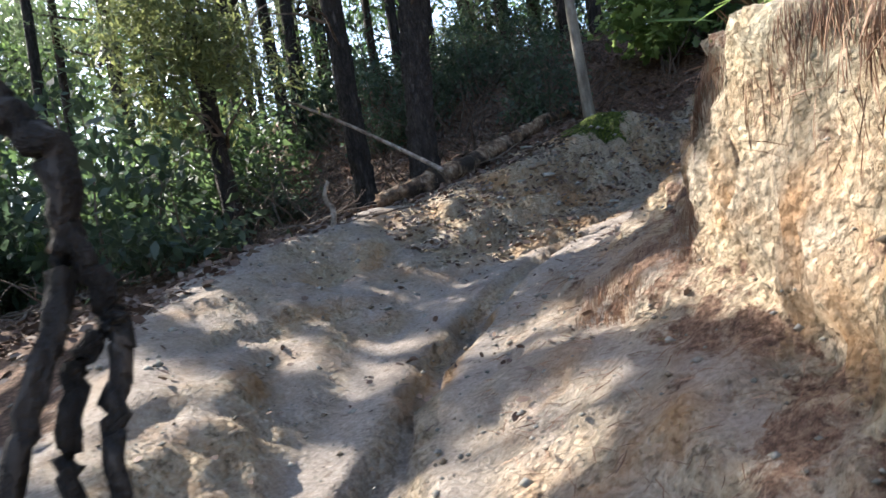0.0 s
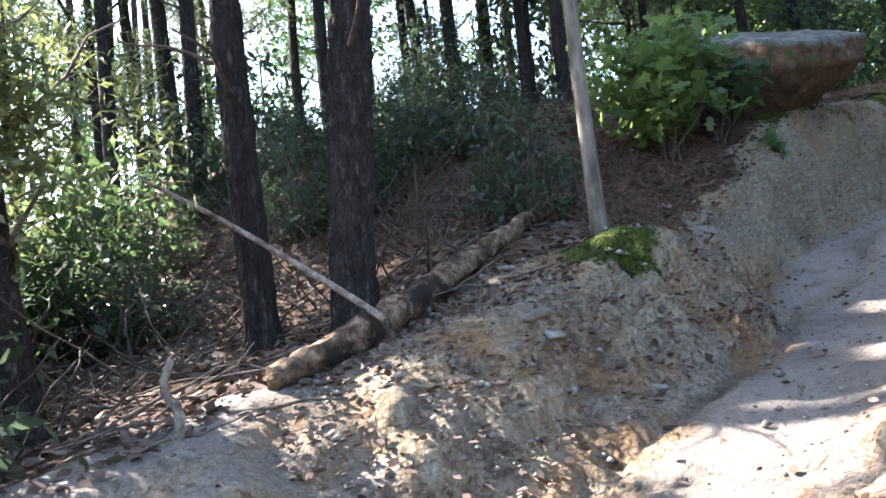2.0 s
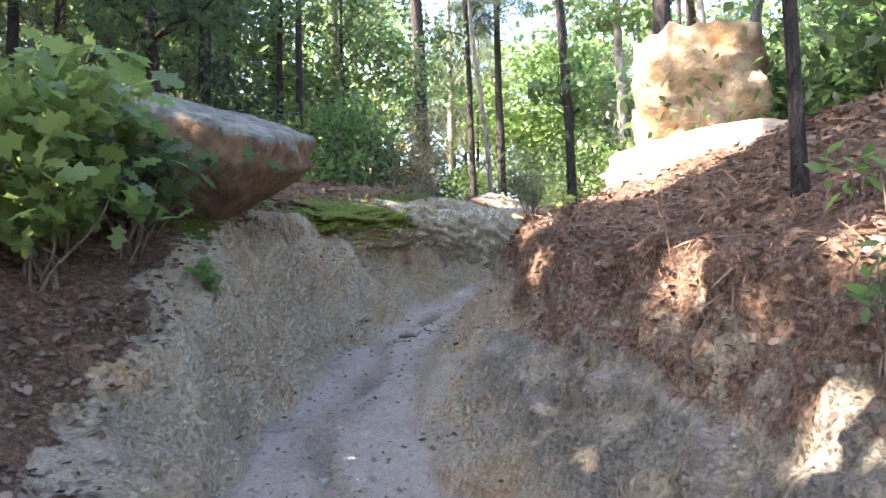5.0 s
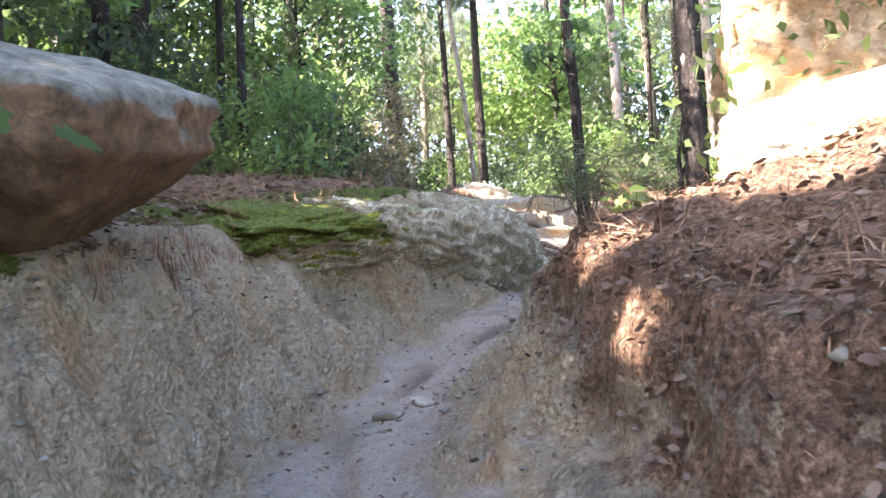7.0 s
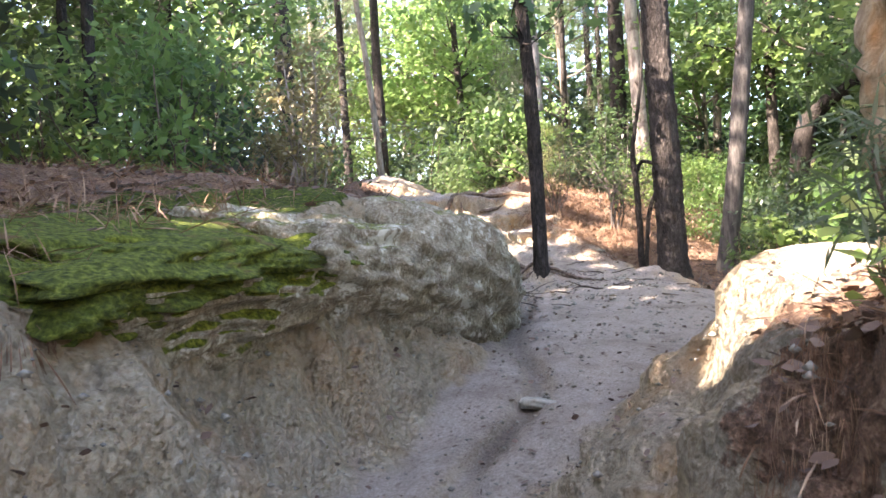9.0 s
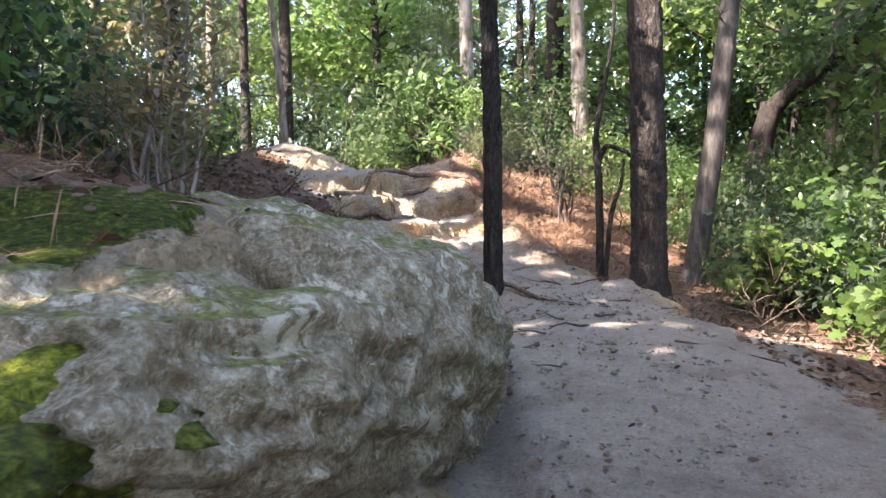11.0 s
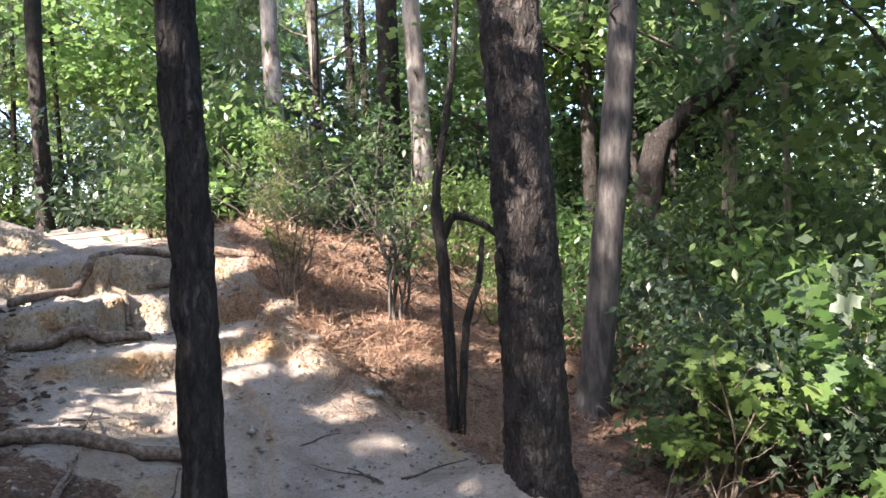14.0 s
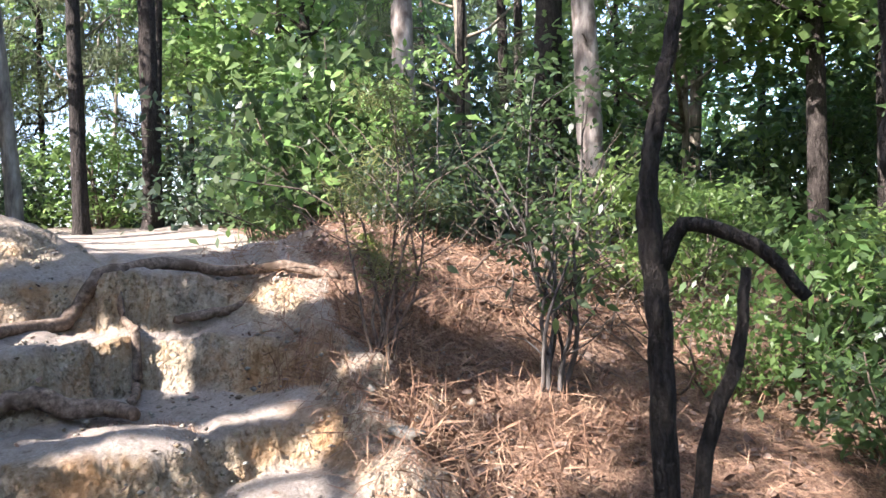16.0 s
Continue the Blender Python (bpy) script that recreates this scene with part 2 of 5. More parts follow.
TAN_ROCK = grain_material("tan_rock", [(.3, (.13, .09, .055)), (.5, (.27, .205, .135)), (.7, (.42, .345, .25))], 5, .92, 1.0, .05, (1, 1, 1.5), ((.34, .17, .06), 1.6, .52))
STONE = grain_material("stone", [(.33, (.12, .11, .09)), (.5, (.24, .225, .19)), (.7, (.38, .36, .30))], 14, .9, .7, .008, None, ((.16, .12, .08), 6, .5), .5)
MOSS = grain_material("moss", [(.35, (.025, .035, .008)), (.52, (.085, .11, .016)), (.7, (.21, .24, .04))], 40, .95, 1.0, .02, None, ((.13, .075, .035), 4, .60))
ASH_BARK = grain_material("ash_bark", [(.35, (.03, .026, .024)), (.5, (.07, .061, .055)), (.7, (.14, .124, .11))], 14, .9, .9, .015, (1, 1, .25), None, .2)
LEAF = leaf_material("oak_leaf", (.045, .082, .030), (.13, .185, .065))
LEAF_BRIGHT = leaf_material("young_leaf", (.085, .15, .038), (.23, .32, .095))
LEAF_DARK = leaf_material("shade_leaf", (.035, .060, .034), (.085, .115, .06), .45)
NEEDLES = leaf_material("pine_needles", (.065, .088, .045), (.15, .18, .09), .45)
CEDAR = leaf_material("cedar_spray", (.10, .12, .04), (.25, .265, .095), .45)
DRYLEAF = grain_material("dry_leaf", [(.3, (.05, .03, .023)), (.5, (.12, .078, .058)), (.7, (.21, .16, .125))], 3, .8, .2, .002)
DRYNEEDLE = grain_material("dry_needle", [(.3, (.09, .048, .03)), (.5, (.23, .132, .082)), (.7, (.40, .28, .185))], 5, .8, .2, .002)
DRYSHRUB = leaf_material("dry_shrub", (.16, .13, .06), (.30, .25, .12), .4)


# ---- the lie of the land ----
# the gully trail: x, y, height of its floor
TRAIL = np.array([
    (-0.6, -4, -1.1), (-0.45, 0, 0.03), (-0.3, 2.5, 0.73), (0.15, 4.2, 1.16), (1.2, 5.35, 1.46), (2.4, 6.4, 1.69),
    (3.5, 7.7, 1.86), (4.6, 8.85, 2.2), (6, 9.85, 2.47), (7.6, 10.35, 2.74), (9.3, 10.75, 3.08), (11.3, 11.6, 3.28),
    (13.3, 12.15, 3.38), (15.2, 12.75, 3.42), (16.7, 14, 4.03), (17.9, 15.7, 4.77), (19.8, 18.2, 4.94), (22.5, 22.5, 5.3)])
# left of it, for each of those places: flat half width, wall's run, wall's rise, slope above it
LEFT = np.array([
    (1.5, 0.6, 0.1, -0.2), (0.2, 1, 0.14, -0.22), (0.21, 0.81, 0.27, -0.16), (0.25, 1.24, 0.46, -0.06), (0.07, 1.03, 0.49, -0.05), (0.21, 0.52, 0.62, 0.1),
    (0.54, 0.63, 0.36, 0.38), (0.45, 0.52, 1.12, 0.35), (0.18, 0.96, 1.24, 0.27), (0.5, 0.8, 1.15, 0.12), (0.4, 0.6, 1.12, 0.22), (0.26, 1.3, 0.72, 0.2),
    (0.38, 1.2, 0.64, 0.12), (0.44, 0.97, 0.34, 0.22), (0.4, 0.82, -0.01, 0.19), (0.63, 0.64, -0.04, 0.18), (0.8, 0.8, 0.2, 0.06), (1, 1, 0.1, 0.05)])
# right of it: flat half width, ramp's run, ramp's rise
RAMP = np.array([
    (0.5, 1, 0.3), (0.09, 1.05, 0.44), (0.09, 1.06, 0.44), (0.22, 0.84, 0.31), (0.43, 0.86, 0.48), (0.62, 0.79, 0.75),
    (0.48, 0.79, 0.71), (0.34, 0.74, 0.44), (0.26, 0.68, 0.52), (0.16, 0.49, 0.38), (0.48, 0.59, 0.01), (0.7, 0.7, -0.05),
    (0.68, 0.8, -0.09), (0.5, 0.53, -0.1), (0.22, 0.44, 0.2), (0.52, 0.51, 0.15), (1, 0.8, 0.06), (1, 1, 0.1)])
# and the bank above the ramp: run, rise, slope beyond
BANK = np.array([
    (0.3, 1, 0.1), (0.17, 0.95, 0.12), (0.17, 0.78, 0.12), (0.45, 0.45, 0.3), (0.6, 0.45, 0.4), (0.39, 0.66, 0.42),
    (0.5, 0.74, 0.51), (0.41, 0.56, 0.5), (0.39, 0.57, 0.45), (0.45, 0.42, 0.2), (0.6, -0.05, -0.18), (0.7, -0.12, -0.25),
    (0.8, -0.13, -0.29), (0.59, -0.22, -0.12), (0.57, -0.27, -0.14), (0.6, 0.23, -0.08), (0.5, 0.03, -0.01), (1, 0.1, 0)])


def dense(table, n=12):
    """The rows of a table, drawn as a smooth curve with n steps from row to row."""
    p = np.vstack([2 * table[0] - table[1], table, 2 * table[-1] - table[-2]])
    out = []
    for i in range(1, len(p) - 2):
        for k in range(n):
            u = k / n
            out.append(.5 * (2 * p[i] + (p[i + 1] - p[i - 1]) * u + (2 * p[i - 1] - 5 * p[i] + 4 * p[i + 1] - p[i + 2]) * u * u
                             + (3 * p[i] - 3 * p[i + 1] + p[i + 2] - p[i - 1]) * u ** 3))
    return np.array(out + [p[-2]])


def straight(table, n=12):
    x = np.arange(len(table))
    xs = np.linspace(0, len(table) - 1, (len(table) - 1) * n + 1)
    return np.stack([np.interp(xs, x, table[:, j]) for j in range(table.shape[1])], 1)


def step(u):
    u = np.clip(u, 0, 1)
    return u * u * (3 - 2 * u)


# humps and hollows beside the trail: x, y, height, radius
HUMPS = ((1.45, 6.78, .12, .34), (17.6, 17.3, .42, .8), (17.85, 16.7, .14, .5), (17.35, 14.98, -.3, .42), (16.55, 14.3, .14, .35), (17.0, 13.75, -.12, .45), (17.75, 15.5, .12, .3), (13.78, 12.48, .27, .34), (15.45, 11.32, .26, .5), (8.3, 9.2, .3, .6), (18.3, 15.6, .12, .6), (19.2, 14.9, .1, .7))


LINE, LSIDE, RSIDE = dense(TRAIL), straight(LEFT), straight(np.hstack([RAMP, BANK]))
_way = np.gradient(LINE[:, :2], axis=0)
_way /= np.linalg.norm(_way, axis=1)[:, None]


def lumps(x, y, size, seed):
    """Smooth bumps between -1 and 1, of about that size in metres."""
    r = np.random.RandomState(seed)
    z = 0
    for k in range(7):
        a, f = r.uniform(0, 2 * np.pi), r.uniform(.7, 1.5) * 2 * np.pi / size
        z = z + np.sin((x * np.cos(a) + y * np.sin(a)) * f + r.uniform(0, 6.28))
    return z / 4.0


def ground(x, y):
    """The height of the ground, its distance from the trail (left: minus) and how far a place lies up a wall (0 foot, 1 top)."""
    x, y = np.atleast_1d(np.asarray(x, float)), np.atleast_1d(np.asarray(y, float))
    z, side, wall = np.empty(x.shape), np.empty(x.shape), np.empty(x.shape)
    for a in range(0, len(x), 20000):
        px, py = x[a:a + 20000], y[a:a + 20000]
        dx, dy = px[:, None] - LINE[None, :, 0], py[:, None] - LINE[None, :, 1]
        d2 = dx * dx + dy * dy
        near = d2.min(1)
        w = np.exp(-(d2 - near[:, None]) / (.03 + .12 * near[:, None]))
        w /= w.sum(1)[:, None]
        lat = (w * (dx * _way[None, :, 1] - dy * _way[None, :, 0])).sum(1)
        d = np.sign(lat) * np.sqrt(near)
        d = np.where(np.abs(lat) < np.abs(d), np.where(np.abs(d) < .5, lat, d), d)
        l, r, base = w @ LSIDE, w @ RSIDE, w @ LINE[:, 2]
        e = -d + .10 * lumps(px, py, 1.1, 5) + .04 * lumps(px, py, .35, 6)
        ul = (e - l[:, 0]) / l[:, 1]
        far = np.maximum(e - l[:, 0] - l[:, 1], 0)
        zl = l[:, 2] * step(ul) + l[:, 3] * 7 * np.tanh(far / 7)
        e = d + .08 * lumps(px, py, 1.0, 7) + .035 * lumps(px, py, .3, 8)
        u1 = (e - r[:, 0]) / r[:, 1]
        u2 = (e - r[:, 0] - r[:, 1]) / r[:, 3]
        far = np.maximum(e - r[:, 0] - r[:, 1] - r[:, 3], 0)
        zr = r[:, 2] * np.clip(u1, 0, 1) ** 1.4 + r[:, 4] * step(u2) + r[:, 5] * 5 * np.tanh(far / 5)
        for hx, hy, hh, hr in HUMPS:
            base = base + hh * np.exp(-((px - hx) ** 2 + (py - hy) ** 2) / (hr * hr))
        rut = d - .12 * lumps(px, py, 2.0, 11) + np.where(py < 5, -.05, .1)
        base = base - (.05 + .045 * step((5 - py) / 1.5)) * np.exp(-(rut / .07) ** 2) - .02 * np.exp(-((rut + .33) / .1) ** 2)
        left = d < 0
        hold = step(1.7 - np.hypot(px - 16.9, py - 15.15) / .95)
        tread = (base + np.where(left, zl, zr) - 4.1) / .36
        worn = np.floor(tread) + step((tread - np.floor(tread) - .62) / .3)
        base = base + hold * .85 * .36 * (worn - tread)
        away = np.clip((np.abs(d) - .6) / 3, 0, 1)
        z[a:a + 20000] = base + np.where(left, zl, zr) + .05 * away * lumps(px, py, 2.2, 9)
        side[a:a + 20000] = d
        wall[a:a + 20000] = np.where(left, ul, u2)
    return z, side, wall


def height(x, y):
    return float(ground([x], [y])[0][0])


# ---- building tools ----
def part(name, mesh, material, parent=None, label=""):
    """One mesh object, from a mesh or a bmesh, under a thing or a part."""
    if isinstance(mesh, bmesh.types.BMesh):
        bm, mesh = mesh, bpy.data.meshes.new(name)
        bm.to_mesh(mesh)
        bm.free()
    if material and not mesh.materials:
        mesh.materials.append(material)
    ob = new(name, mesh)
    ob.parent = parent
    return tagged(ob, label)


def smooth(mesh):
    mesh.polygons.foreach_set("use_smooth", [True] * len(mesh.polygons))
    return mesh


def from_arrays(name, verts, faces, material=None, soft=False):
    me = bpy.data.meshes.new(name)
    me.from_pydata(np.asarray(verts).tolist(), [], faces)
    me.update()
    if material:
        me.materials.append(material)
    return smooth(me) if soft else me


def tube(verts, faces, pts, radii, segs=8, rough=.0, seed=0, knots=.0):
    """A tapered limb along points, added to verts and faces; its outline swells and pinches by rough."""
    rr = np.random.RandomState(seed)
    pts, n0 = np.asarray(pts, float), len(verts)
    ph = rr.uniform(0, 6.28, 6)
    for i, (p, r) in enumerate(zip(pts, radii)):
        w = pts[min(i + 1, len(pts) - 1)] - pts[max(i - 1, 0)]
        w = w / (np.linalg.norm(w) + 1e-9)
        a = np.cross(w, (.31, .95, .05) if abs(w[2]) > .8 else (0, 0, 1.0))
        a /= np.linalg.norm(a)
        b = np.cross(w, a)
        for k in range(segs):
            t = 2 * np.pi * k / segs
            q = r * (1 + rough * (.5 * np.sin(3 * t + ph[0] + i * .25) + .5 * np.sin(7 * t + ph[1] - i * .4) + rr.uniform(-.5, .5)) + knots * max(0, np.sin(i * 1.7 + ph[2] + t)) ** 6)
            verts.append(p + a * q * np.cos(t) + b * q * np.sin(t))
        if i:
            m = n0 + (i - 1) * segs
            for k in range(segs):
                faces.append((m + k, m + (k + 1) % segs, m + segs + (k + 1) % segs, m + segs + k))
    faces.append(tuple(range(n0 + segs - 1, n0 - 1, -1)))
    faces.append(tuple(range(len(verts) - segs, len(verts))))


def bend(a, b, n, sway, seed):
    """Points from a to b that wander by sway metres."""
    rr = np.random.RandomState(seed)
    a, b = np.asarray(a, float), np.asarray(b, float)
    u = np.linspace(0, 1, n)[:, None]
    p = a + (b - a) * u
    for k in (1, 2, 3):
        p += np.sin(np.pi * u * k) * rr.uniform(-1, 1, 3) * sway / k
    return p


OVAL = ((0, 0), (.22, .28), (.2, .6), (0, 1), (-.2, .6), (-.22, .28))
OAK = ((0, 0), (.1, .15), (.32, .25), (.16, .4), (.42, .6), (.18, .68), (.2, .88), (0, 1), (-.2, .88), (-.18, .68), (-.42, .6), (-.16, .4), (-.32, .25), (-.1, .15))
DIAMOND = ((0, 0), (.24, .42), (0, 1), (-.24, .42))
LOBED = ((0, 0), (.34, .22), (.16, .45), (.38, .68), (0, 1), (-.38, .68), (-.16, .45), (-.34, .22))
BLADE = ((0, 0), (.05, .4), (0, 1), (-.05, .4))
SPRAY = ((0, 0), (.12, .35), (.03, .4), (.14, .75), (0, 1), (-.12, .7), (-.04, .45), (-.13, .3))


def leaves(name, pos, size, shape, material, droop=.3, seed=0, flat=.55, out=None):
    """A mesh of leaves at pos: each a small blade of the given outline, turned at random, hanging by droop."""
    rr = np.random.RandomState(seed)
    n, k = len(pos), len(shape)
    az = rr.uniform(0, 2 * np.pi, n) if out is None else out + rr.normal(0, .6, n)
    pitch = rr.normal(-droop, flat, n)
    roll = rr.normal(0, .6, n)
    f = np.stack([np.cos(az) * np.cos(pitch), np.sin(az) * np.cos(pitch), np.sin(pitch)], 1)
    s = np.stack([-np.sin(az), np.cos(az), np.zeros(n)], 1)
    u = np.cross(f, s)
    s = s * np.cos(roll)[:, None] + u * np.sin(roll)[:, None]
    u = np.cross(f, s)
    sz = size * rr.uniform(.6, 1.35, n)
    sh = np.array(shape)
    curl = (sh[:, 1] ** 2 * -.18)[None, :, None] * sz[:, None, None] * u[:, None, :]
    v = pos[:, None, :] + sz[:, None, None] * (f[:, None, :] * sh[None, :, 1:2] + s[:, None, :] * sh[None, :, 0:1]) + curl
    me = bpy.data.meshes.new(name)
    me.vertices.add(n * k)
    me.vertices.foreach_set("co", v.reshape(-1))
    me.loops.add(n * k)
    me.loops.foreach_set("vertex_index", np.arange(n * k, dtype=np.int32))
    me.polygons.add(n)
    me.polygons.foreach_set("loop_start", np.arange(0, n * k, k, dtype=np.int32))
    me.update(calc_edges=True)
    me.validate()
    me.materials.append(material)
    return me


def clumped(n, clumps, spread, seed, flatness=.6):
    """n places round the centres of clumps."""
    rr = np.random.RandomState(seed)
    c = np.asarray(clumps)
    d = rr.normal(0, 1, (n, 3)) * (1, 1, flatness)
    return c[rr.randint(0, len(c), n)] + d * spread


def thing(name, x, y, label, category, group="", z=None, kind=""):
    e = new(name)
    e.location = (x, y, height(x, y) if z is None else z)
    e.empty_display_size = .2
    return tagged(e, label, category, group, kind)


# ---- the ground: one sheet, fine round the trail, out to the horizon ----
def lines(a, b, fine):
    mid = np.arange(a, b, fine)
    out = [fine]
    while sum(out) < 380:
        out.append(out[-1] * 1.22)
    c = np.cumsum(out)
    return np.concatenate([a - c[::-1], mid, mid[-1] + c])


def spots(x, y, places):
    m = np.zeros(x.shape)
    for cx, cy, r in places:
        m = np.maximum(m, 1 - np.hypot(x - cx, y - cy) / r)
    return m


def wear(x, y, z, d, w, steep):
    """Fine relief: flutes and crumbs on the banks, ruts and pebbly bumps on the trail, a rough litter beyond."""
    out = np.zeros(len(x))
    for i in range(len(x)):
        v = Vector((x[i], y[i], z[i] * .35))
        bank = min(1, max(0, steep[i] - .3) * 1.4)
        out[i] = .013 * noise.fractal(v * 7, .9, 2.1, 3) + .02 * noise.noise(v * 1.7) + .018 * noise.noise(v * 3.7)
        if bank > 0:
            full = Vector((x[i], y[i], z[i]))
            out[i] += bank * (.04 * noise.fractal(v * 4.5, .8, 2.2, 3) + .085 * noise.noise(full * 2.3) + .042 * noise.fractal(full * 8, .7, 2.2, 3) - .08 * max(0, noise.noise(full * 11) - .25) - .05 * max(0, .1 - abs(noise.noise(full * 3.1))) / .1)
        if x[i] > 15.8 and abs(d[i]) < 2.2:
            out[i] += .05 * noise.fractal(v * 2.6, .7, 2.2, 4)
    return out


MOSSY = ((1.38, 6.75, .42), (1.6, 6.95, .34), (7.5, 11.6, 1.1), (6.5, 11.6, 1.1), (8.2, 11.8, .8), (18.9, 14.5, .4), (4.3, 9.9, .5), (5.9, 11.4, .7), (7.3, 12.2, .9), (7.9, 12.2, .8), (6.4, 11.1, .7), (6.7, 12.0, .8))


def bare_crest(x, y):
    """1 on the sandy crests rubbed bare of needles, 0 elsewhere."""
    out = np.zeros_like(np.asarray(x, float))
    for a, b, c in ((7.2, 9.5, .3), (7.62, 9.5, .26), (7.75, 9.2, .2), (7.92, 8.95, .18), (8.15, 9.2, .4), (8.5, 9.6, .5)):
        out = np.maximum(out, np.clip(1.6 - 1.6 * np.hypot(x - a, y - b) / (c * 1.5), 0, 1))
    return out


def build_ground():
    xs, ys = lines(-3.5, 21.5, .046), lines(-1.0, 18.0, .046)
    xs = np.sort(np.concatenate([xs, np.arange(.52, 1.34, .0155) + .0013]))
    gx, gy = np.meshgrid(xs, ys)
    x, y = gx.ravel(), gy.ravel()
    z, d, w = ground(x, y)
    nx, ny = len(xs), len(ys)
    gz = z.reshape(ny, nx)
    sx, sy = np.gradient(gz, xs, axis=1).ravel(), np.gradient(gz, ys, axis=0).ravel()
    steep = np.hypot(sx, sy)
    near = (np.abs(d) < 6) & (x > -3.5) & (x < 21.5) & (y > -1) & (y < 18)
    rise = np.zeros(len(x))
    rise[near] = wear(x[near], y[near], z[near], d[near], w[near], steep[near])
    rise /= np.sqrt(1 + steep ** 2)
    x, y, z = x - sx * rise, y - sy * rise, z + rise
    i = np.arange(nx * ny).reshape(ny, nx)
    f = np.stack([i[:-1, :-1], i[:-1, 1:], i[1:, 1:], i[1:, :-1]], -1).reshape(-1, 4)
    me = bpy.data.meshes.new("ground")
    me.vertices.add(len(x))
    me.vertices.foreach_set("co", np.stack([x, y, z], 1).ravel())
    me.loops.add(len(f) * 4)
    me.loops.foreach_set("vertex_index", f.ravel().astype(np.int32))
    me.polygons.add(len(f))
    me.polygons.foreach_set("loop_start", np.arange(0, len(f) * 4, 4, dtype=np.int32))
    me.update(calc_edges=True)
    smooth(me)
    sl = steep
    left = d < 0
    log_slope = np.clip(1 - np.hypot(x - .9, y - 6.1) / 1.5, 0, 1)
    masks = {
        "clay": np.clip((sl - .3) / .5, 0, 1) + .35 * step((w - .1) / .3) * (w < 1.2) * (x < 10) * (x > .6) + .75 * step(log_slope * 2.2) * left,
        "litter": np.where(left, step((w - 1.0) / .45) * (1 - .9 * step(log_slope * 2)), np.maximum(step((w - 1.1) / .4) * step((4.2 - y) / 1), .8 * step((w - .1) / .6) * step((x - 1.5) / 1) * (x < 9))),
        "needle": np.where(left, step((w - 1.0) / .4) * step((x - 5.5) / 1.5) * step((11.5 - x) / 1.5) * .8, step((w - np.where(x < 6, -.35, np.where(x < 9, .05, .6))) / .7) * step((x - .5) / 1) * np.where(x < 9, .5, 1) + .5 * step((w + 2.5) / 2.2) * step((4.6 - y) / 1.5) * (w < .1) + step((np.hypot(x - 18.6, y - 13.1) < 1.9) * 1.0) * step((w - .1) / .5)),
        "stain": (~left) * step((x - 2.0) / 1.2) * step((9 - x) / 1.5) * step((w - .05 + 1.15 * step((6.2 - x) / 1.5)) / .5),
        "crust": step((x - 2.2) / 1.5) * step((11.5 - x) / 2) * np.where(left, .6, .3) + 1.0 * (~left) * step((w - .5) / .4) * step((4.5 - y) / .8) * (x < 3),
        "moss": np.clip(spots(x, y, MOSSY) * 1.6, 0, 1) * np.where(x > 3, step((w - .85) / .2), 1)}
    masks["needle"] = np.maximum(masks["needle"], .22 * step(log_slope * 2.5) * left * (d < -.2))
    duff = .8 * left * step((w - .12) / .3) * step((x - 10.6) / .6) * step((14.9 - x) / .6)
    masks["litter"] = np.maximum(masks["litter"], duff)
    bare = bare_crest(x, y)
    masks["litter"], masks["needle"] = masks["litter"] * (1 - bare), masks["needle"] * (1 - bare)
    rill = d - .12 * lumps(x, y, 2.0, 11) + np.where(y < 5, -.05, .1)
    masks["rill"] = np.exp(-(rill / .075) ** 2) * (.45 + .55 * lumps(x, y, .9, 21)) * (x < 12.5)
    for name, v in masks.items():
        a = me.attributes.new(name, "FLOAT", "POINT")
        a.data.foreach_set("value", np.clip(v, 0, 1).astype(np.float32))
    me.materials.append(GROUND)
    return tagged(new("ground", me), "eroded clay trail between litter-covered woodland banks", "ground", "", "structure")


build_ground()


# ---- crowns, built once and shared ----
def crown_clumps(n, rx, rz, z0, seed):
    rr = np.random.RandomState(seed)
    out = []
    for k in range(n):
        a, r, h = rr.uniform(0, 6.28), rr.uniform(.25, 1) ** .6, rr.uniform(-1, 1)
        w = math.sqrt(max(.12, 1 - h * h))
        out.append((rx * r * w * math.cos(a), rx * r * w * math.sin(a), z0 + rz * h))
    return np.array(out)


def limbs(name, clumps, z_low, r, bark, seed, top=None):
    """Boughs from the trunk's axis out to the clumps."""
    v, f = [], []
    for i, c in enumerate(clumps):
        z = max(z_low, c[2] - .45 * math.hypot(c[0], c[1]) - .3)
        x0, y0 = (0, 0) if top is None else (top[0] * z / top[2], top[1] * z / top[2])
        tube(v, f, bend((x0, y0, z), c, 5, .18, seed + i), np.linspace(r, r * .25, 5), 5)
    return from_arrays(name, v, f, bark, True)


OAK_CLUMPS = [crown_clumps(26, 2.3, 1.9, 0, 10 + k) for k in range(3)]
OAK_CROWNS = [leaves("crown", clumped(3600, c, .36, 20 + k), .165, DIAMOND, LEAF, .35, k) for k, c in enumerate(OAK_CLUMPS)]
YOUNG_CROWNS = [leaves("crown", clumped(2600, c, .40, 25 + k), .165, LOBED, LEAF_BRIGHT, .3, k) for k, c in enumerate(OAK_CLUMPS)]
PINE_CLUMPS = [crown_clumps(30, 1.9, 2.3, 0, 40 + k) for k in range(2)]
PINE_CROWNS = [leaves("crown", clumped(5200, c, .24, 50 + k, .5), .24, BLADE, NEEDLES, -.1, k, .8) for k, c in enumerate(PINE_CLUMPS)]
SHRUB_CLUMPS = [crown_clumps(16, .62, .5, .62, 60 + k) for k in range(3)]
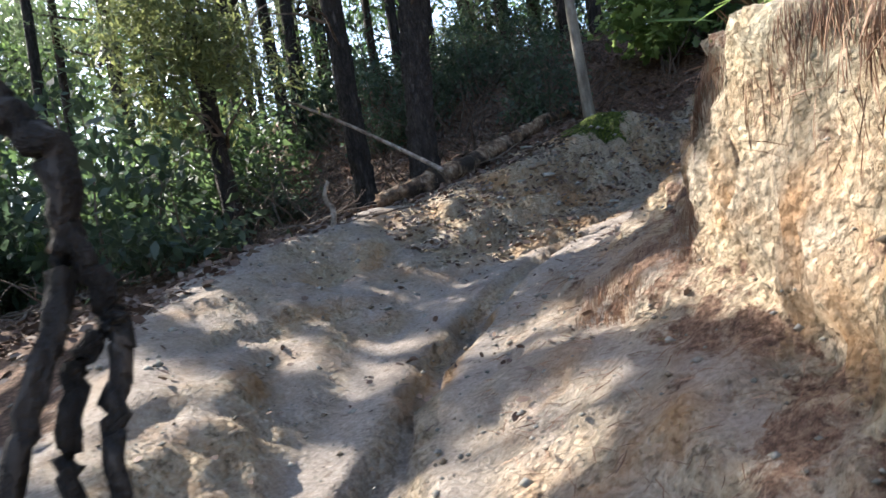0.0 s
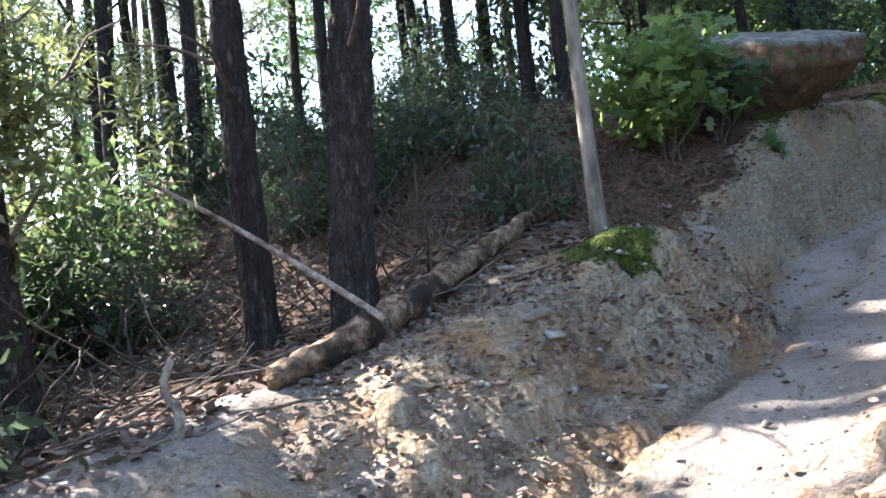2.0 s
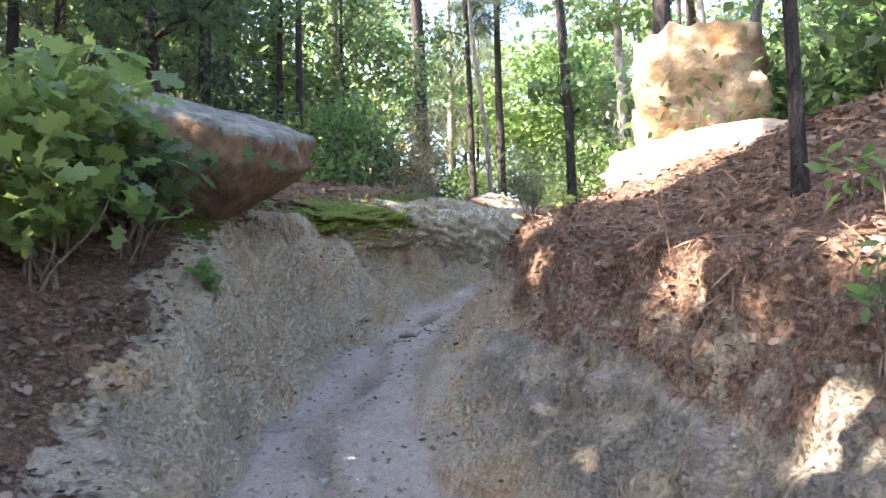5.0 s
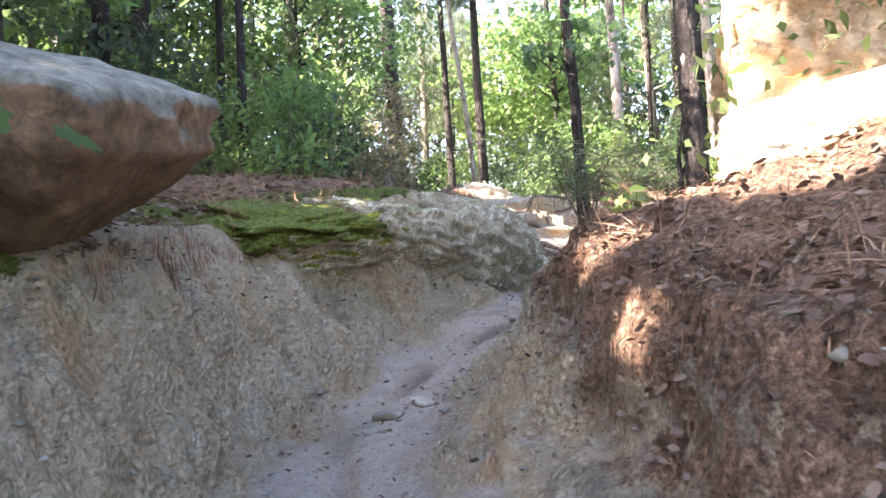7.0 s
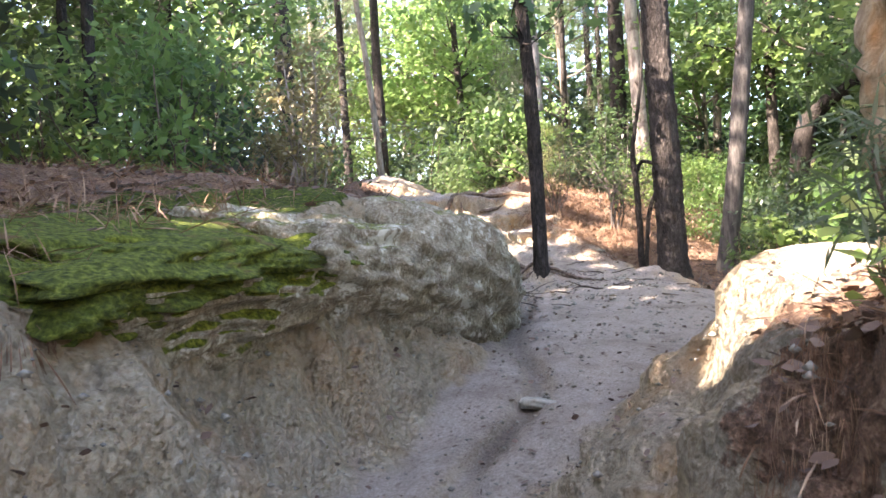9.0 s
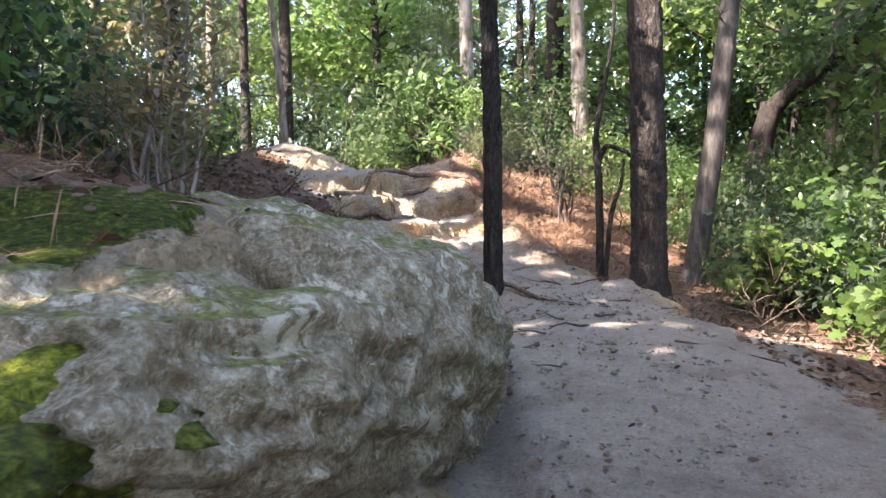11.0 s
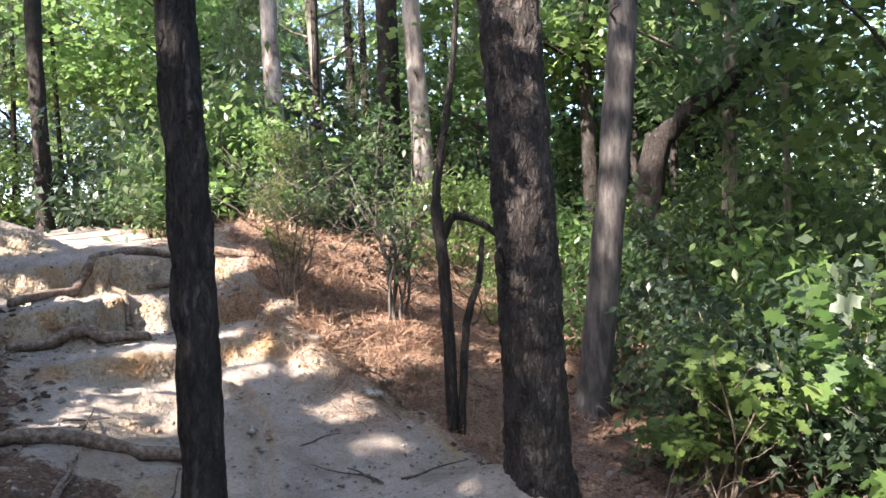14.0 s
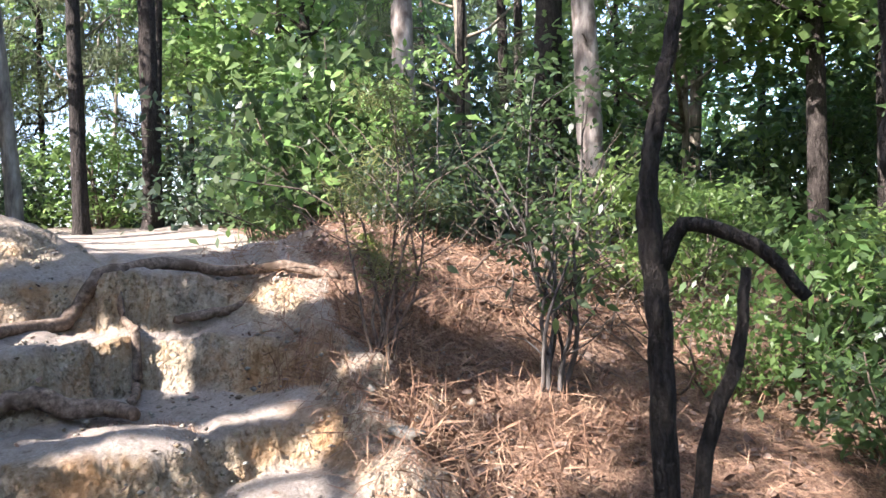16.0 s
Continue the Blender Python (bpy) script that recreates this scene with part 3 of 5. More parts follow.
SHRUBS = [leaves("foliage", clumped(1100, c, .19, 70 + k), .10, DIAMOND, m, .2, k) for k, (c, m) in enumerate(zip(SHRUB_CLUMPS, (LEAF, LEAF_DARK, LEAF_BRIGHT)))]


def trunk_mesh(name, h, r, lean, bark, seed, segs=14, sway=.06, flare=1.5, rough=.09):
    n = max(10, int(h / .16)) if r > .07 else max(8, int(h / .3))
    p = bend((0, 0, -.15), (lean[0] * h, lean[1] * h, h), n, sway, seed)
    u = np.linspace(0, 1, n)
    rad = r * (1 - .55 * u) * (1 + (flare - 1) * np.exp(-u * h / .16))
    v, f = [], []
    tube(v, f, p, rad, segs, rough, seed)
    return from_arrays(name, v, f, bark, True)


def rugged_trunk(name, h, r, lean, bark, seed, plate=.075, tall=.42, depth=.02, sway=.06, taper=.4, flare=1.2):
    """A trunk whose bark stands out in plates of the given width, drawn out upwards, with furrows between them."""
    rr = np.random.RandomState(seed)
    segs, top = 60, min(h, 6.0)
    zs = np.concatenate([np.arange(-.2, top, .028), np.linspace(top, h, 12)[1:]])
    line = bend((0, 0, -.2), (lean[0] * h, lean[1] * h, h), 60, sway, seed)
    cx, cy = np.interp(zs, line[:, 2], line[:, 0]), np.interp(zs, line[:, 2], line[:, 1])
    rad = r * (1 - taper * np.clip(zs, 0, h) / h) * (1 + (flare - 1) * np.exp(-np.clip(zs, 0, None) / .14))
    t = np.arange(segs) * 2 * np.pi / segs
    tt, zz = np.meshgrid(t, zs)
    q = np.stack([r * np.cos(tt), r * np.sin(tt), zz * tall], -1).reshape(-1, 3)
    q = q + .012 * np.sin(q[:, [1, 2, 0]] * 37 + q[:, [2, 0, 1]] * 23)
    n = int(2 * np.pi * r * (top + .3) * tall / plate ** 2)
    a = rr.uniform(0, 2 * np.pi, n)
    c = np.stack([r * np.cos(a), r * np.sin(a), rr.uniform(-.2, top + .1, n) * tall], -1)
    lift = rr.uniform(.3, 1, n)
    out = np.empty(len(q))
    for i in range(0, len(q), 4000):
        d = np.linalg.norm(q[i:i + 4000, None] - c[None], axis=2)
        k = np.argpartition(d, 1, 1)[:, :2]
        e = np.take_along_axis(d, k, 1)
        first = np.where(e[:, 0] < e[:, 1], k[:, 0], k[:, 1])
        out[i:i + 4000] = lift[first] * step(np.abs(e[:, 1] - e[:, 0]) / (plate * .5))
    rough = (out * depth + rr.normal(0, depth * .09, len(q))).reshape(zz.shape)
    big = .05 * r * np.sin(3 * tt + zz * 1.1 + seed) + .04 * r * np.sin(5 * tt - zz * 2.3)
    R = rad[:, None] - depth * .5 + rough * (rad / r)[:, None] + big
    v = np.stack([cx[:, None] + R * np.cos(tt), cy[:, None] + R * np.sin(tt), zz], -1).reshape(-1, 3)
    i = np.arange(len(zs) * segs).reshape(len(zs), segs)
    j = np.roll(i, -1, 1)
    f = np.stack([i[:-1], j[:-1], j[1:], i[1:]], -1).reshape(-1, 4).tolist()
    return from_arrays(name, v, f + [i[-1].tolist()], bark, True)


# gaps in the canopy, where the sun reaches the ground: x, y, z
GAPS = ((2.5, 5.7, 1.6), (3.3, 7.0, 1.8), (8.0, 9.4, 3.5), (17.1, 14.2, 4.1), (.95, 2.4, 1.7), (1.1, 1.6, 1.6), (7.7, 8.2, 4.0), (18.4, 12.9, 4.1), (15.7, 9.4, 3.9), (17.5, 8.5, 4.5), (20.0, 8.5, 5.0), (21.5, 13.5, 5.3), (11.3, 14.0, 5.3), (-1.5, 5.9, 3.4), (20.8, 15.2, 5.6), (24.0, 12.0, 5.6), (17.7, 13.1, 3.9), (18.9, 13.9, 4.6), (17.5, 12.6, 3.8), (19.6, 12.8, 4.4), (16.7, 14.0, 4.0), (16.4, 10.1, 4.4), (14.9, 8.7, 4.0), (18.5, 8.5, 6.5), (-1.2, 2.7, 1.0), (-.9, 3.4, 1.1), (-1.5, 5.9, 2.4), (21.8, 15.5, 7.0), (22.0, 17.0, 6.5), (19.5, 10.5, 5.5), (23.5, 14.5, 7.0))
TO_SUN = Vector((SUN_FROM[0], SUN_FROM[1], math.tan(radians(SUN_UP)))).normalized()


def shades(x, y, z, r):
    """Whether a crown of that radius stands between the sun and a gap."""
    c = Vector((x, y, z))
    for g in GAPS:
        v = c - Vector(g)
        a = v.dot(TO_SUN)
        if a > 0 and (v - TO_SUN * a).length < r:
            return True
    return False


def tree(x, y, r, h, lean, bark, crown, clumps, crown_at, spread, label, seed, name="tree", stubs=0, lift=True, rugged=None, **shape):
    """A tree with trunk, boughs and crown; the crown's meshes are shared."""
    z0 = height(x, y)
    for up in (0, 1.2, 2.4, 3.6, 4.8, 6.0):
        if not lift or not shades(x + lean[0] * crown_at, y + lean[1] * crown_at, z0 + crown_at + up, 1.85 * spread):
            break
    crown_at, h = crown_at + up, h + up
    root = thing(name, x, y, label, "tree")
    part("trunk", rugged_trunk("trunk", h, r, lean, bark, seed, **rugged) if rugged else trunk_mesh("trunk", h, r, lean, bark, seed, **shape), bark, root)
    if crown is not None:
        c = part("crown", crown, None, root)
        c.location = (lean[0] * crown_at, lean[1] * crown_at, crown_at)
        c.scale = (spread, spread, spread * .9)
        c.rotation_euler = (0, 0, seed * 1.3)
        b = part("branchwork", limbs("branchwork", clumps[::2], -1.9, .035, bark, seed), bark, root)
        b.location, b.scale, b.rotation_euler = c.location, c.scale, c.rotation_euler
    rr = np.random.RandomState(seed + 5)
    for k in range(stubs):
        z, a = rr.uniform(1.2, h * .6), rr.uniform(0, 6.28)
        v, f = [], []
        q = (lean[0] * z, lean[1] * z, z)
        n = rr.uniform(.3, 1.0)
        tube(v, f, bend(q, (q[0] + n * math.cos(a), q[1] + n * math.sin(a), z + rr.uniform(-.1, .3)), 6, .06, seed + k), np.linspace(.018, .005, 6), 5)
        part("dead_branch", from_arrays("dead_branch", v, f, TWIG, True), TWIG, root)
    return root


O, Y, P = list(zip(OAK_CROWNS, OAK_CLUMPS)), list(zip(YOUNG_CROWNS, OAK_CLUMPS)), list(zip(PINE_CROWNS, PINE_CLUMPS))
# trees along the trail
tree(-.64, 7.0, .10, 9.5, (-.005, .0), DARK_BARK, *P[0], 8.0, 1.0, "slim dark pine trunk standing behind a fallen log", 1, "pine_tree", 6, rugged={"plate": .05, "tall": .3, "depth": .016})
tree(-.13, 6.75, .128, 10, (.10, .03), PINE_BARK, *P[1], 8.5, 1.15, "rough plated pine trunk rising beside a fallen log", 2, "pine_tree", 2, rugged={"plate": .06, "tall": .36, "depth": .026})
tree(1.42, 7.02, .052, 6.5, (.0, .01), GREY_BARK, *O[0], 5.6, .75, "thin smooth pale tree on a mossy hump", 3, "young_tree", 2, flare=1.25)
slender = tree(13.6, 12.4, .088, 8.5, (-.02, .03), DARK_BARK, *Y[0], 6.6, .85, "slender dark tree standing in the middle of the trail", 4, "slender_tree", 0, rugged={"plate": .045, "tall": .12, "depth": .022, "sway": .11, "taper": .3})
bough = crown_clumps(9, .85, .3, 3.25, 77)
part("low_foliage", leaves("low_foliage", clumped(170, bough, .2, 78), .17, OAK, LEAF, .5, 79), None, slender)
part("low_branch", limbs("low_branch", bough, 2.7, .012, DARK_BARK, 80, (-.18, .25, 8.5)), DARK_BARK, slender)
tree(15.42, 11.25, .19, 12, (-.005, .01), PINE_BARK, *P[0], 10, 1.3, "thick pine with furrowed bark at the trail's edge", 5, "pine_tree", 1, rugged={"plate": .065, "tall": .55, "depth": .024, "taper": .25})
tree(17.9, 11.0, .15, 11, (.02, -.11), ASH_BARK, *Y[1], 8, 1.0, "grey leaning tree lit by sun flecks", 6, "leaning_tree", 2)
tree(4.95, 6.15, .036, 6.0, (.02, .0), DARK_BARK, *P[1], 3.3, .6, "small pine with dead twigs on the needle-covered bank", 7, "young_pine", 26)
tree(17.4, 19.2, .20, 12, (-.03, .02), PINE_BARK, *P[0], 10, 1.3, "tall pine trunk beyond the mossy rock", 8, "pine_tree", 3)
tree(23.5, 16.2, .17, 12, (.02, .03), PALE_BARK, *Y[2], 8, 1.1, "pale tree trunk in full sun", 9, "pale_tree", 2)
tree(24.8, 13.9, .2, 12, (-.02, .05), PALE_BARK, *O[1], 9, 1.1, "pale tree trunk in full sun", 10, "pale_tree", 3)
tree(26.3, 15.0, .26, 13, (.01, .0), PINE_BARK, *P[1], 11, 1.3, "broad dark trunk behind the thicket", 11, "pine_tree", 3)
tree(18.9, 18.0, .075, 8, (-.06, .06), GREY_BARK, *P[0], 7, .9, "thin grey tree on the mound beside the trail", 12, "young_tree", 4)
tree(23.3, 22.0, .13, 11, (-.03, .02), DARK_BARK, *P[1], 8.5, 1.1, "dark pine trunk beyond the crest of the trail", 13, "pine_tree", 4)
tree(24.5, 21.6, .17, 12, (-.02, .0), PINE_BARK, *P[0], 9.5, 1.2, "reddish pine trunk beyond the crest of the trail", 14, "pine_tree", 4)
tree(25.5, 22.5, .09, 10, (.02, .0), PINE_BARK, *P[1], 8.5, .9, "thin pine trunk beyond the crest of the trail", 15, "pine_tree", 4)
# oak added here so that its crown stands between sun and trail
tree(7.5, 14.9, .1, 9, (.02, -.02), DARK_BARK, *O[1], 4.2, 1.0, "leafy oak above the rock ledge", 17, "young_oak", 0, False)
tree(5.7, 13.1, .08, 7, (-.04, -.05), DARK_BARK, *O[2], 2.9, .75, "leafy young oak overhanging the rock ledge", 16, "young_oak")
for k, (x, y, r) in enumerate(((-2.3, 12.6, .10), (-1.9, 14.5, .08), (-3.4, 13.2, .09), (1.1, 14.4, .09), (1.75, 15.5, .11), (2.4, 16.5, .13), (.2, 17, .1), (3.2, 14.0, .08), (-5.5, 9.5, .12), (-5, 13, .13), (5.5, 21.5, .12), (8.5, 17, .12), (11.5, 23.5, .14), (7, 21, .14), (13.5, 21, .12))):
    c = (O, P, O, Y)[k % 4]
    tree(x, y, r, 9 + k % 4, ((k % 3 - 1) * .04, (k % 5 - 2) * .02), (DARK_BARK, PINE_BARK)[k % 2], *c[k % len(c)], 4.6 + k % 3, 1.15 + .1 * (k % 3), "dark woodland tree in the shade of the thicket", 30 + k, "forest_tree", 2)
for k, (x, y, r) in enumerate(((20, 7, .14), (23, 9, .12), (26, 11, .15), (28, 17, .15), (29, 21, .16), (21, 25, .13), (17, 25, .14), (27, 26, .16), (19.5, 4, .15), (24, 5, .15), (15, 5, .14), (30, 13, .14), (32, 8, .16))):
    c = (Y, O, Y, P)[k % 4]
    tree(x, y, r, 9 + k % 4, ((k % 3 - 1) * .03, (k % 5 - 2) * .03), (PINE_BARK, GREY_BARK)[k % 2], *c[k % len(c)], 4.2 + k % 3, 1.25 + .1 * (k % 3), "sunlit woodland tree with a leafy crown", 60 + k, "forest_tree", 1)


# tall oaks added upslope, whose crowns, out of view, shade the trail; where the sun comes through them to the ground:
# x, y, radius
LIT_BANK = ((-1.0, 2.75, .38), (-.55, 2.2, .34), (.93, 2.1, .46), (.9, 2.5, .28), (-.04, 3.45, .22), (.34, 3.2, .22), (.13, 2.4, .28), (.62, 2.9, .25), (1.1, 4.1, .42), (1.3, 4.6, .4), (1.45, 5.05, .4), (-.94, 3.75, .26), (-.55, 3.62, .2), (-.3, 4.9, .2), (.7, 4.7, .2), (.05, 5.36, .2), (1.0, 5.2, .2), (-.4, 5.65, .3), (-1.05, 5.7, .25), (1.33, 6.72, .12))
LIT_GULLY = ((2.84, 5.87, .18), (2.5, 5.45, .34), (2.15, 5.15, .34), (2.95, 6.6, .17), (3.45, 6.95, .18), (2.7, 6.2, .1), (5.78, 8.16, .15), (4.74, 6.68, .22), (4.24, 5.77, .2), (3.63, 5.77, .18), (6.9, 8.1, .3), (8.7, 7.9, .5), (6.31, 8.57, .2), (7.7, 9.35, .32), (7.6, 9.05, .3), (7.95, 9.0, .35), (8.24, 9.67, .15), (7.95, 11.7, .25), (8.3, 11.3, .14), (7.55, 11.6, .2))
LIT_RISE = ((11.5, 12.97, .18), (12.5, 12.92, .17), (13.4, 12.84, .16), (13.95, 12.75, .17), (12.5, 11.76, .14), (12.1, 11.76, .14), (12.7, 11.2, .12), (13.2, 10.9, .18), (12.1, 10.83, .12), (16.4, 14.05, .36), (15.8, 14.1, .34), (15.3, 14.0, .28), (16.92, 14.04, .32), (16.9, 13.1, .32), (18.25, 14.62, .3), (17.66, 13.2, .28), (17.75, 12.73, .28), (18.05, 13.0, .4))
LIT_CREST = ((16.5, 14.7, .15), (17.3, 15.4, .28), (16.9, 15.9, .3), (19.6, 14.2, .5), (17.3, 16.9, .4), (15.9, 12.4, .15), (16.3, 12.8, .18), (17.6, 13.8, .15), (22.5, 18.6, 1.2), (23.4, 20.6, 1.5), (19.2, 13.4, .4), (20.8, 14.6, .8), (18.6, 11.6, .3), (14.3, 9.6, .5), (15.6, 9.3, .6))
LIT = np.array(LIT_BANK + LIT_GULLY + LIT_RISE + LIT_CREST)
LIT = np.column_stack([LIT, ground(LIT[:, 0], LIT[:, 1])[0] + .05])
LIT_BARK = ((1.42, 2.75, .3, 2.1), (15.28, 11.32, .10, 5.3), (15.28, 11.36, .08, 4.95), (15.28, 11.42, .07, 4.2), (-.2, 6.68, .12, 2.6), (-.25, 6.68, .1, 3.4), (-2.1, 6.3, .75, 2.4), (-2.1, 6.3, .75, 3.4), (-2.1, 6.2, .6, 1.7), (-3.2, 4.9, .7, 1.7), (-2.6, 4.2, .5, 1.3), (7.15, 7.6, .75, 4.0), (8.2, 8.2, .42, 5.0), (3.0, 9.5, .35, 3.4), (17.8, 11.0, .12, 6.4), (22.5, 10.1, .4, 6.2))
LIT = np.vstack([LIT, LIT_BARK])


def sunless(pos):
    """Which of the places do not stand between the sun and a lit spot."""
    s = np.array(TO_SUN)
    keep = np.ones(len(pos), bool)
    for x, y, r, z in LIT:
        v = pos - (x, y, z)
        a = v @ s
        keep &= ~((a > 0) & (np.linalg.norm(v - a[:, None] * s, axis=1) < r))
    return keep


def shade_oak(x, y, up, rx, seed):
    """An added tall oak: its broad unseen crown shades the ground at x, y."""
    a = up / math.tan(radians(SUN_UP))
    tx, ty = x + SUN_FROM[0] * a, y + SUN_FROM[1] * a
    z0 = height(tx, ty)
    h = height(x, y) + up - z0
    root = thing("oak_tree", tx, ty, "added slim oak whose unseen crown shades the trail", "tree")
    part("trunk", trunk_mesh("trunk", h + .8, .085, (0, 0), DARK_BARK, seed), DARK_BARK, root)
    clumps = crown_clumps(44, rx, .9, h, seed)
    pos = clumped(1950, clumps, .42, seed + 1)
    pos = pos[sunless(pos + (tx, ty, z0))]
    part("crown", leaves("crown", pos, .24, DIAMOND, LEAF, .25, seed), None, root)
    part("branchwork", limbs("branchwork", clumps[::4], h - 1.6, .03, DARK_BARK, seed), DARK_BARK, root)


for k, (x, y) in enumerate(((.2, 1.2), (.2, 3.2), (-.6, 4.9), (1.4, 3.8), (.9, 6.0), (2.6, 5.2), (2.6, 7.4), (4.4, 6.4), (4.6, 8.4), (6.2, 7.6), (6.2, 9.6), (5.6, 11.2), (8.0, 9.6), (8.0, 11.6), (9.9, 10.8), (11.6, 11.2), (11.6, 13.0), (13.4, 10.9), (13.4, 12.8), (15.1, 11.6), (14.6, 14.2), (16.2, 13.2), (17.9, 12.2), (16.4, 15.2), (18.3, 14.2))):
    shade_oak(x, y, 6.3 + .5 * (k % 3), 1.45, 150 + k)


# ---- thicket: leafy shrubs under the trees ----
def shrub_kind(k):
    root = thing("shrub", 0, 0, "dense leafy shrub in the undergrowth", "shrub", "undergrowth shrubs", 0)
    part("foliage", SHRUBS[k], None, root)
    v, f = [], []
    for i, c in enumerate(SHRUB_CLUMPS[k][::2]):
        tube(v, f, bend((0, 0, -.1), c, 5, .08, 80 + i), np.linspace(.014, .004, 5), 5)
    part("woody_base", from_arrays("woody_base", v, f, TWIG, True), TWIG, root)
    return root


def spread_shrubs(n, area, kinds, seed, low=.8, high=1.6, keep=1.6):
    rr = np.random.RandomState(seed)
    done = 0
    while done < n:
        x, y = rr.uniform(area[0], area[2]), rr.uniform(area[1], area[3])
        z, d, w = ground([x], [y])
        if abs(d[0]) < keep or np.hypot(x - PATHXY[:, 0], y - PATHXY[:, 1]).min() < 1.6:
            continue
        s = rr.uniform(low, high)
        if shades(x, y, z[0] + .65 * s, .6 * s):
            continue
        copy_thing(kinds[rr.randint(len(kinds))], pose(x, y, z[0] - .05, rr.uniform(-8, 8), rr.uniform(-8, 8), rr.uniform(0, 360)) @ Matrix.Diagonal((s, s, s * rr.uniform(.8, 1.3), 1)))
        done += 1


PATHXY = LINE[:, :2]
KINDS = [shrub_kind(k) for k in range(3)]
for k, ob in enumerate(KINDS):
    ob.location = (-6 + k, 7 + k * .7, height(-6 + k, 7 + k * .7))
spread_shrubs(34, (-7, 3.6, -1.9, 10), KINDS[:2], 1, .8, 1.5, 1.9)
spread_shrubs(16, (-6, 9.5, 3.0, 18), KINDS[:2], 2, .6, 1.1, 3.0)
spread_shrubs(26, (-3.2, 8.0, 2.2, 11.5), KINDS[1:2], 9, .35, .75, 2.0)
spread_shrubs(34, (3, 14.5, 15, 24), KINDS, 3, .9, 1.9, 3.0)
spread_shrubs(26, (15.5, 4, 22, 9.2), KINDS, 44, .8, 1.8, 1.9)
spread_shrubs(30, (22.8, 5, 30, 11), KINDS, 4, .8, 1.8, 1.9)
spread_shrubs(36, (20.5, 12, 30, 19), KINDS, 5, .9, 1.9, 2.2)
spread_shrubs(30, (17, 20, 33, 30), KINDS, 6, 1.0, 2.4, 2.4)
spread_shrubs(26, (30, 0, 44, 24), KINDS, 8, 2.2, 3.8, 3.0)
spread_shrubs(26, (8, 3, 16, 8.5), KINDS, 7, .9, 1.7, 2.4)


for k, (x, y, q) in enumerate(((17.0, 10.2, .8), (17.6, 9.7, 1.1), (18.4, 10.2, 1.0), (19.0, 9.6, 1.3), (19.4, 10.8, 1.0), (20.3, 10.2, 1.2), (16.7, 9.3, 1.0), (20.6, 11.4, 1.0), (21.3, 10.8, 1.2), (18.1, 8.9, 1.3), (15.2, 8.4, .7), (19.9, 11.9, .6))):
    copy_thing(KINDS[(0, 1, 1, 2)[k % 4]], pose(x, y, height(x, y) - .05, 0, 4, k * 77) @ Matrix.Diagonal((q, q, q * 1.15, 1)))


# ---- understory and the wood beyond ----
def young_kind(k):
    crown, clumps = (O[0], Y[0], P[0], O[1])[k]
    return tree(-9 - k, 16 + k * 2, .06, 6.0, (.02, -.02), (DARK_BARK, GREY_BARK, PINE_BARK, DARK_BARK)[k], crown, clumps, 3.6, .95, "young tree with foliage low down in the wood", 200 + k, "understory_tree")


YOUNG = [young_kind(k) for k in range(4)]


def spread_trees(n, area, kinds, seed, low, high, keep, clear=(), lift=3.6, size=.95):
    rr = np.random.RandomState(seed)
    done = tries = 0
    while done < n and tries < 4000:
        tries += 1
        x, y = rr.uniform(area[0], area[2]), rr.uniform(area[1], area[3])
        if np.hypot(x - PATHXY[:, 0], y - PATHXY[:, 1]).min() < keep or any(np.hypot(x - a, y - b) < c for a, b, c in clear):
            continue
        s = rr.uniform(low, high)
        if shades(x, y, height(x, y) + lift * s, 1.8 * size * s):
            continue
        copy_thing(YOUNG[kinds[rr.randint(len(kinds))]], pose(x, y, height(x, y) - .05, 0, 0, rr.uniform(0, 360)) @ Matrix.Diagonal((s, s, s * rr.uniform(.85, 1.2), 1)))
        done += 1


for k, (x, y, q) in enumerate(((.2, 13.2, 1.0), (2.7, 13.9, .9), (-3.0, 11.8, .95))):
    copy_thing(YOUNG[(0, 3, 2)[k]], pose(x, y, height(x, y) - .05, 0, 0, k * 100) @ Matrix.Diagonal((q, q, q, 1)))
spread_trees(4, (-8, 3.5, -3.0, 9), (0, 1, 3), 1, .8, 1.2, 2.4)
spread_trees(3, (-7, 10, 4, 20), (0, 2, 3), 2, .8, 1.2, 4.0)
spread_trees(13, (5, 16, 17, 27), (0, 1, 2), 3, .9, 1.5, 4.5)
spread_trees(4, (21.5, 9, 33, 20), (0, 1, 2), 4, .9, 1.5, 4.0)
spread_trees(5, (16, 0, 30, 9), (1, 1, 0), 5, .9, 1.5, 4.2)
spread_trees(9, (18, 22, 36, 36), (2, 0, 1), 6, 1.0, 1.7, 4.0)
spread_trees(3, (9, 1.5, 16, 7), (1, 2, 0), 7, .9, 1.3, 4.0)
spread_trees(12, (-30, 15, 12, 45), (0, 2, 3), 8, 1.2, 1.9, 15)
spread_trees(24, (28, -12, 52, 42), (0, 1, 2), 9, 1.5, 2.6, 12)


spread_trees(6, (4, -3, 13, 4.2), (0, 1, 2), 31, .9, 1.4, 4.0)
spread_trees(5, (-10, -5, -3.4, 3), (0, 1, 3), 32, .9, 1.4, 3.2)
spread_shrubs(26, (4, -3, 13, 5), KINDS, 33, .8, 1.6, 3.4)
spread_shrubs(16, (-9, -5, -2.6, 3), KINDS, 34, .8, 1.6, 2.4)

